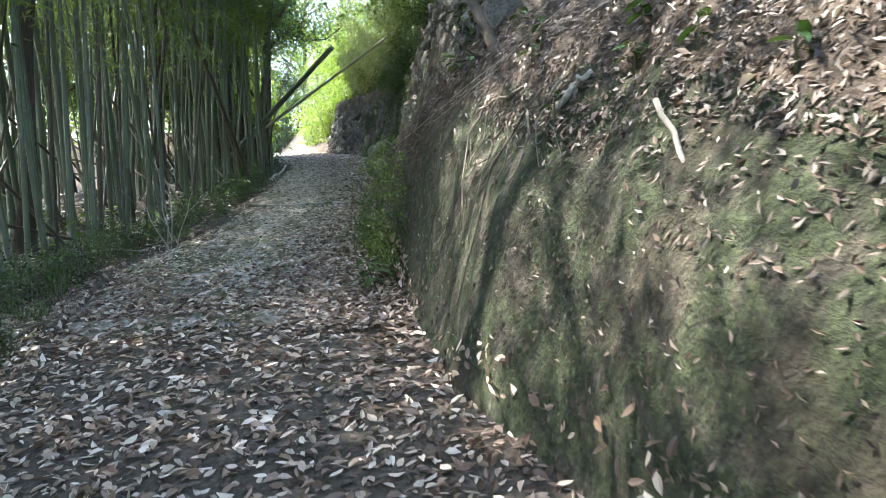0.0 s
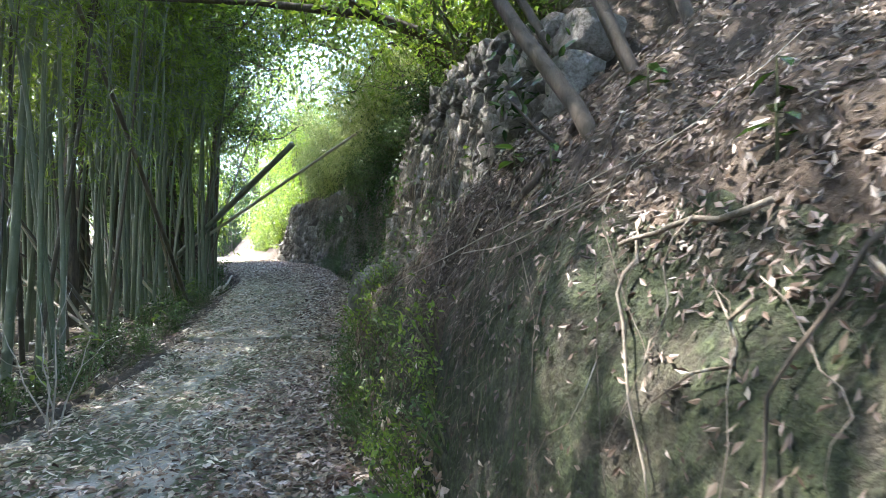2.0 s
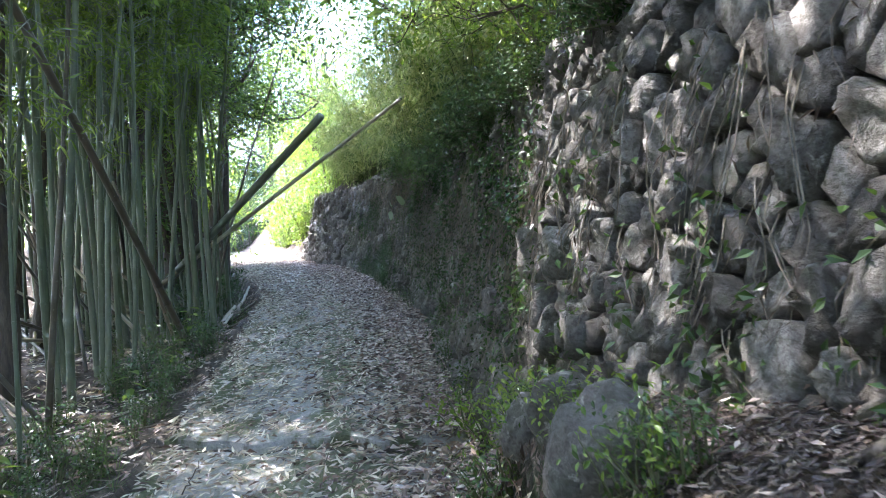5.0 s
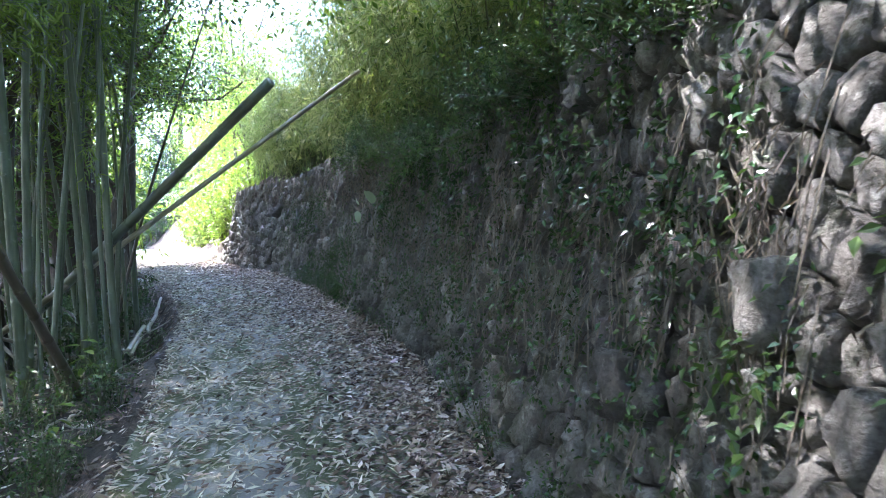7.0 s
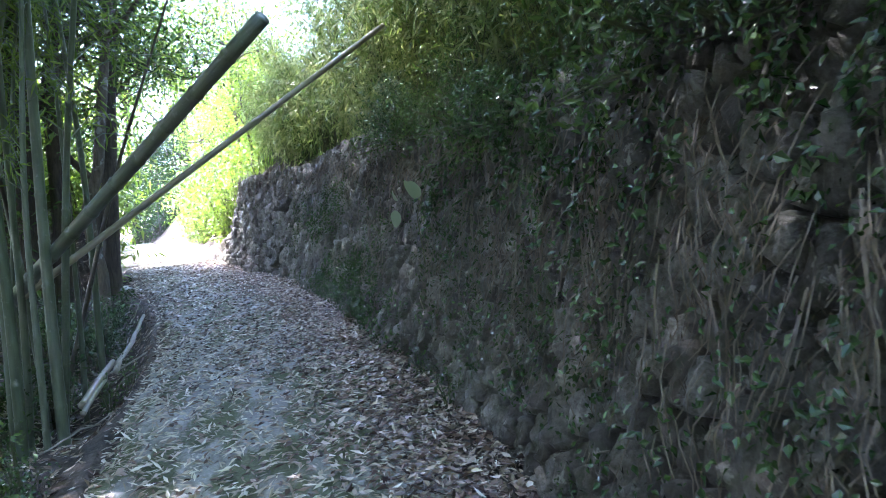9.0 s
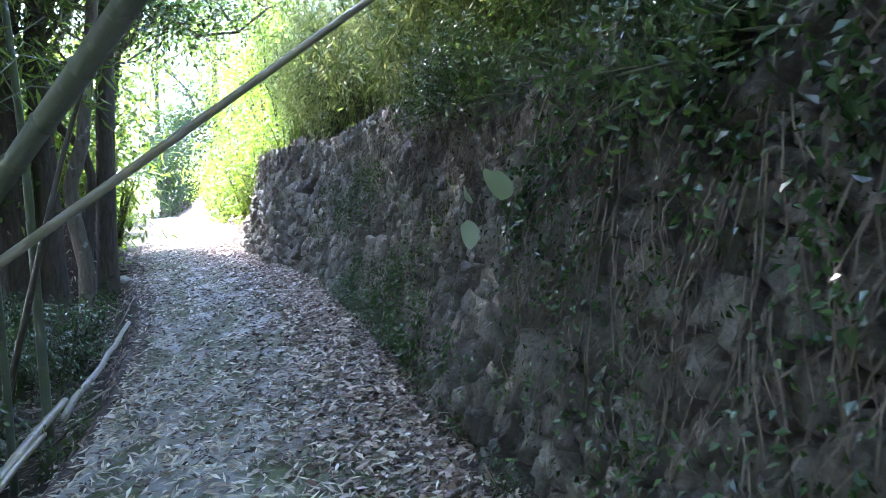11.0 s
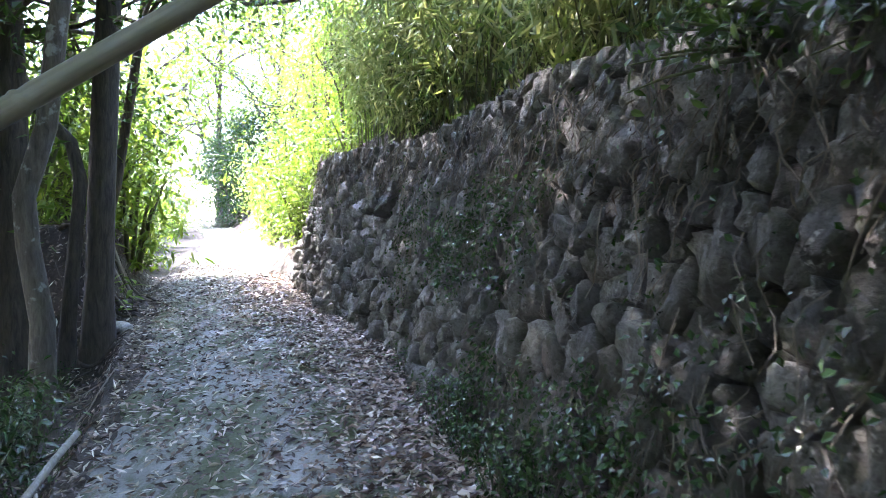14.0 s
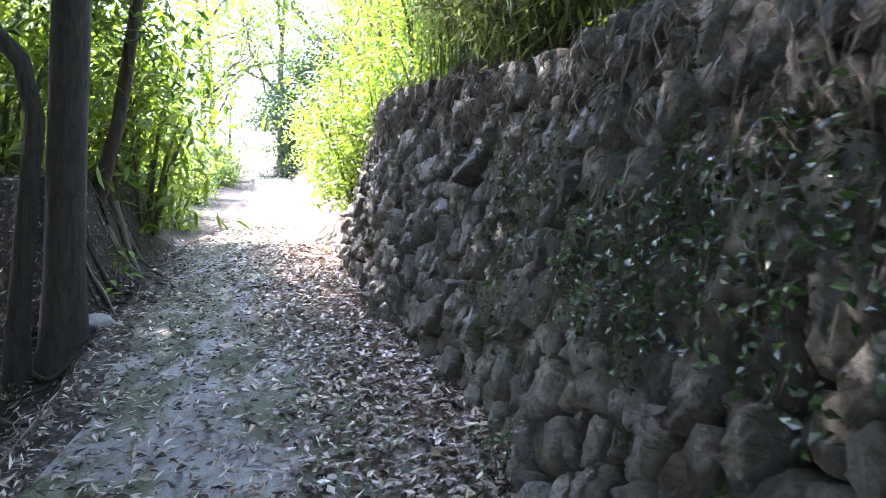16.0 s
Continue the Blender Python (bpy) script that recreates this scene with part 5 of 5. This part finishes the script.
leafy_sprout(on_ground(-5.2, 22.2), 6, 0.12, FRESH, "fresh green seedling against the dark bank", 0.4, 0.2)

# bleached branch and split bamboo at the left edge
stick("fallen_branch", (-3.6, 16.1, 1.46), (-3.95, 18.55, 1.72), 0.026, 0.02, WHITE_WOOD, "bleached fallen branch along the path's edge", wob=0.012)
pole("split_bamboo", (-3.6, 15.2, 1.36), (-3.71, 16.4, 1.5), 0.03, 0.027, CULM_DRY, "dry split bamboo lying at the path's edge", "bamboo pole", 0.3)
pole("split_bamboo", (-3.5, 14.9, 1.36), (-3.64, 15.9, 1.42), 0.02, 0.018, CULM_DRY, "dry split bamboo lying at the path's edge", "bamboo pole", 0.3)


def boulder(x, y, size, label, name="stone", flat=0.6, mat=None, group=""):
    bm = bmesh.new()
    bmesh.ops.create_icosphere(bm, subdivisions=3, radius=size)
    for v in bm.verts:
        n = noise.noise(v.co / size * 1.3 + Vector((x * 7, y * 3, 0))) * 0.35 + noise.noise(v.co / size * 3.5 + Vector((y, x, 3))) * 0.12
        v.co *= 1 + n
        v.co.z *= flat
    me = bpy.data.meshes.new(name)
    bm.to_mesh(me)
    bm.free()
    me.polygons.foreach_set("use_smooth", [True] * len(me.polygons))
    me.materials.append(mat or STONE)
    ob = new(name, me)
    ob.matrix_world = pose(*on_ground(x, y, size * flat * 0.3), 0, 0, rng.uniform(0, 360))
    return tagged(ob, label, "stone", group)


PALE_STONE = make_soil("pale_stone", (0.25, 0.25, 0.235), (0.38, 0.375, 0.35), (0.52, 0.515, 0.49))
boulder(-4.97, 21.6, 0.12, "pale angular stone at the path's edge", mat=PALE_STONE)
for x, y, s in ((-0.56, 7.55, 0.13), (-0.58, 7.08, 0.15), (-0.62, 8.0, 0.12)):
    boulder(x, y, s, "mossy stone half sunk in the litter heap", flat=1.1, group="stones in the heap")

# ---------------------------------------------------------------- leaf litter
def litter(name, n, place, mats, length, shape, label, lift=0.012, full=False):
    x, y = place(n)
    z = terrain(x, y)
    inside = (x > path_left(y)) & (x < bank_base(y) - 0.12) & (y > 4.5)
    z = np.where(inside, np.maximum(z, flat_z(x, y) + np.where(y < crack_y(x), -0.045, 0.006)), z)
    e = 0.02
    gx, gy = (terrain(x + e, y) - terrain(x - e, y)) / (2 * e), (terrain(x, y + e) - terrain(x, y - e)) / (2 * e)
    gx, gy = np.clip(np.where(inside, 0.05, gx), -3, 3), np.clip(np.where(inside, 0.09, gy), -3, 3)
    up = unit(np.stack([-gx, -gy, np.ones(n)], -1))
    way = rng.normal(size=(n, 3))
    way = unit(way - (way * up).sum(1, keepdims=True) * up) + up * rng.normal(0.05, 0.14, (n, 1))
    tilt = unit(up + rng.normal(0, 0.28, (n, 3)))
    L = length * rng.uniform(0.55, 1.3, n)
    at = np.stack([x, y, z], -1) + up * (lift * rng.uniform(0.3, 1.6, (n, 1))) - way * L[:, None] * 0.5
    me = leaves(name, mats, at, way, tilt, L, L * shape * rng.uniform(0.6, 1.25, n), fold=rng.normal(0.2, 0.45, (n, 1)), curl=rng.normal(0.05, 0.18, (n, 1)), full=full)
    return tagged(new(name, me), label, "leaf litter", kind="stuff")


def near_path(n):
    y = -3 + 10.5 * rng.random(n) ** 1.25
    y = np.where(y > 4.8, y - (y - 4.8) * rng.random(n) ** 0.7, y)
    return path_left(y) - 0.5 + (bank_base(y) - path_left(y) + 0.55) * rng.random(n), y


def right_verge(n):
    y = rng.uniform(4, 25, n)
    return bank_base(y) - np.abs(rng.normal(0, 0.42, n)) + 0.05, y


def left_verge(n):
    y = rng.uniform(3, 26, n)
    return path_left(y) + rng.normal(-0.25, 0.45, n), y


def all_path(n):
    y = 5 + 23 * rng.random(n) ** 1.15
    return path_left(y) + (bank_base(y) - path_left(y)) * rng.random(n), y


def straw_path(n):
    y = np.where(rng.random(n) < 0.8, rng.uniform(6, 16.5, n), rng.uniform(16.5, 26, n))
    return path_left(y) + (bank_base(y) - path_left(y)) * rng.random(n) ** 1.1, y


def bank_slope(n):
    y = rng.uniform(-2, 9.0, n)
    return bank_base(y) + 0.38 + np.abs(rng.normal(0, 0.55, n)), y


def bank_face(n):
    y = rng.uniform(-1, 8.8, n)
    return bank_base(y) + rng.uniform(0.02, 0.42, n), y


def heap_top(n):
    y = rng.uniform(5.3, 8.8, n)
    return bank_base(y) + rng.uniform(0.06, 0.75, n), y


def left_bank_slope(n):
    y = rng.uniform(20.5, 25.0, n)
    return path_left(y) - rng.uniform(0.05, 1.4, n), y


def far_path(n):
    y = rng.uniform(14.5, 27, n)
    return path_left(y) - 0.1 + (bank_base(y) - path_left(y)) * rng.random(n), y


def thatch(n):
    """Withered grass that hangs down the bank's edge and over the heap."""
    y = rng.uniform(4.6, 8.4, n)
    u = rng.uniform(0.08, 0.55, n)
    x = bank_base(y) + u
    at = np.stack([x, y, terrain(x, y) + 0.02], -1)
    way = np.stack([-rng.uniform(0.2, 1.0, n), rng.normal(0, 0.35, n), -rng.uniform(0.1, 1.3, n)], -1)
    L = rng.uniform(0.05, 0.2, n)
    me = leaves("dry_grass", [STRAW_GRASS], at, way, np.stack([-np.ones(n), rng.normal(0, 0.3, n), np.ones(n)], -1), L, 0.0034, curl=0.3, full=True)
    return tagged(new("dry_grass", me), "withered brown grass hanging over the edge of the bank", "grass", kind="stuff")


def grove_floor(n):
    y = rng.uniform(2, 22, n)
    return path_left(y) - 0.3 - np.abs(rng.normal(0, 2.5, n)), y


litter("leaf_litter", 24000, near_path, LITTER, 0.056, 0.5, "dry brown leaves lying thick on the path", full=True)
litter("leaf_litter", 9000, right_verge, DARK_LITTER, 0.06, 0.45, "dark brown leaves packed along the wall's foot", 0.01)
litter("leaf_litter", 26000, right_verge, LITTER, 0.055, 0.46, "dry brown leaves heaped along the wall's foot", 0.03)
litter("leaf_litter", 6000, left_verge, LITTER, 0.06, 0.4, "dry leaves and debris on the grove's edge")
litter("leaf_litter", 10000, all_path, LITTER, 0.05, 0.42, "scattered brown leaves on the concrete", 0.022)
litter("bamboo_leaf_litter", 12500, straw_path, STRAW, 0.07, 0.22, "pale dry bamboo leaves scattered on the concrete", 0.022)
litter("leaf_litter", 26000, bank_slope, DARK_LITTER, 0.036, 0.4, "dry leaves caught on the slope above the bank")
litter("leaf_litter", 13000, heap_top, DARK_LITTER, 0.03, 0.34, "dry leaves and grass heaped below the wall", 0.02)
litter("leaf_litter", 500, bank_slope, LITTER, 0.06, 0.4, "pale dry leaves on the slope above the bank")
litter("leaf_litter", 500, heap_top, LITTER, 0.05, 0.3, "pale dry leaves and grass heaped below the wall", 0.03)
litter("leaf_litter", 4200, bank_face, DARK_LITTER, 0.034, 0.36, "few dry leaves clinging to the mossy bank")
litter("leaf_litter", 9000, grove_floor, STRAW, 0.09, 0.2, "pale fallen leaves on the grove floor")

litter("leaf_litter", 3500, left_bank_slope, DARK_LITTER, 0.05, 0.42, "dark leaves caught on the rooty left bank")
litter("leaf_litter", 9000, far_path, DARK_LITTER, 0.045, 0.42, "small dark leaves strewn over the concrete", 0.02)
thatch(4200)

for t in templates:
    drop(t)
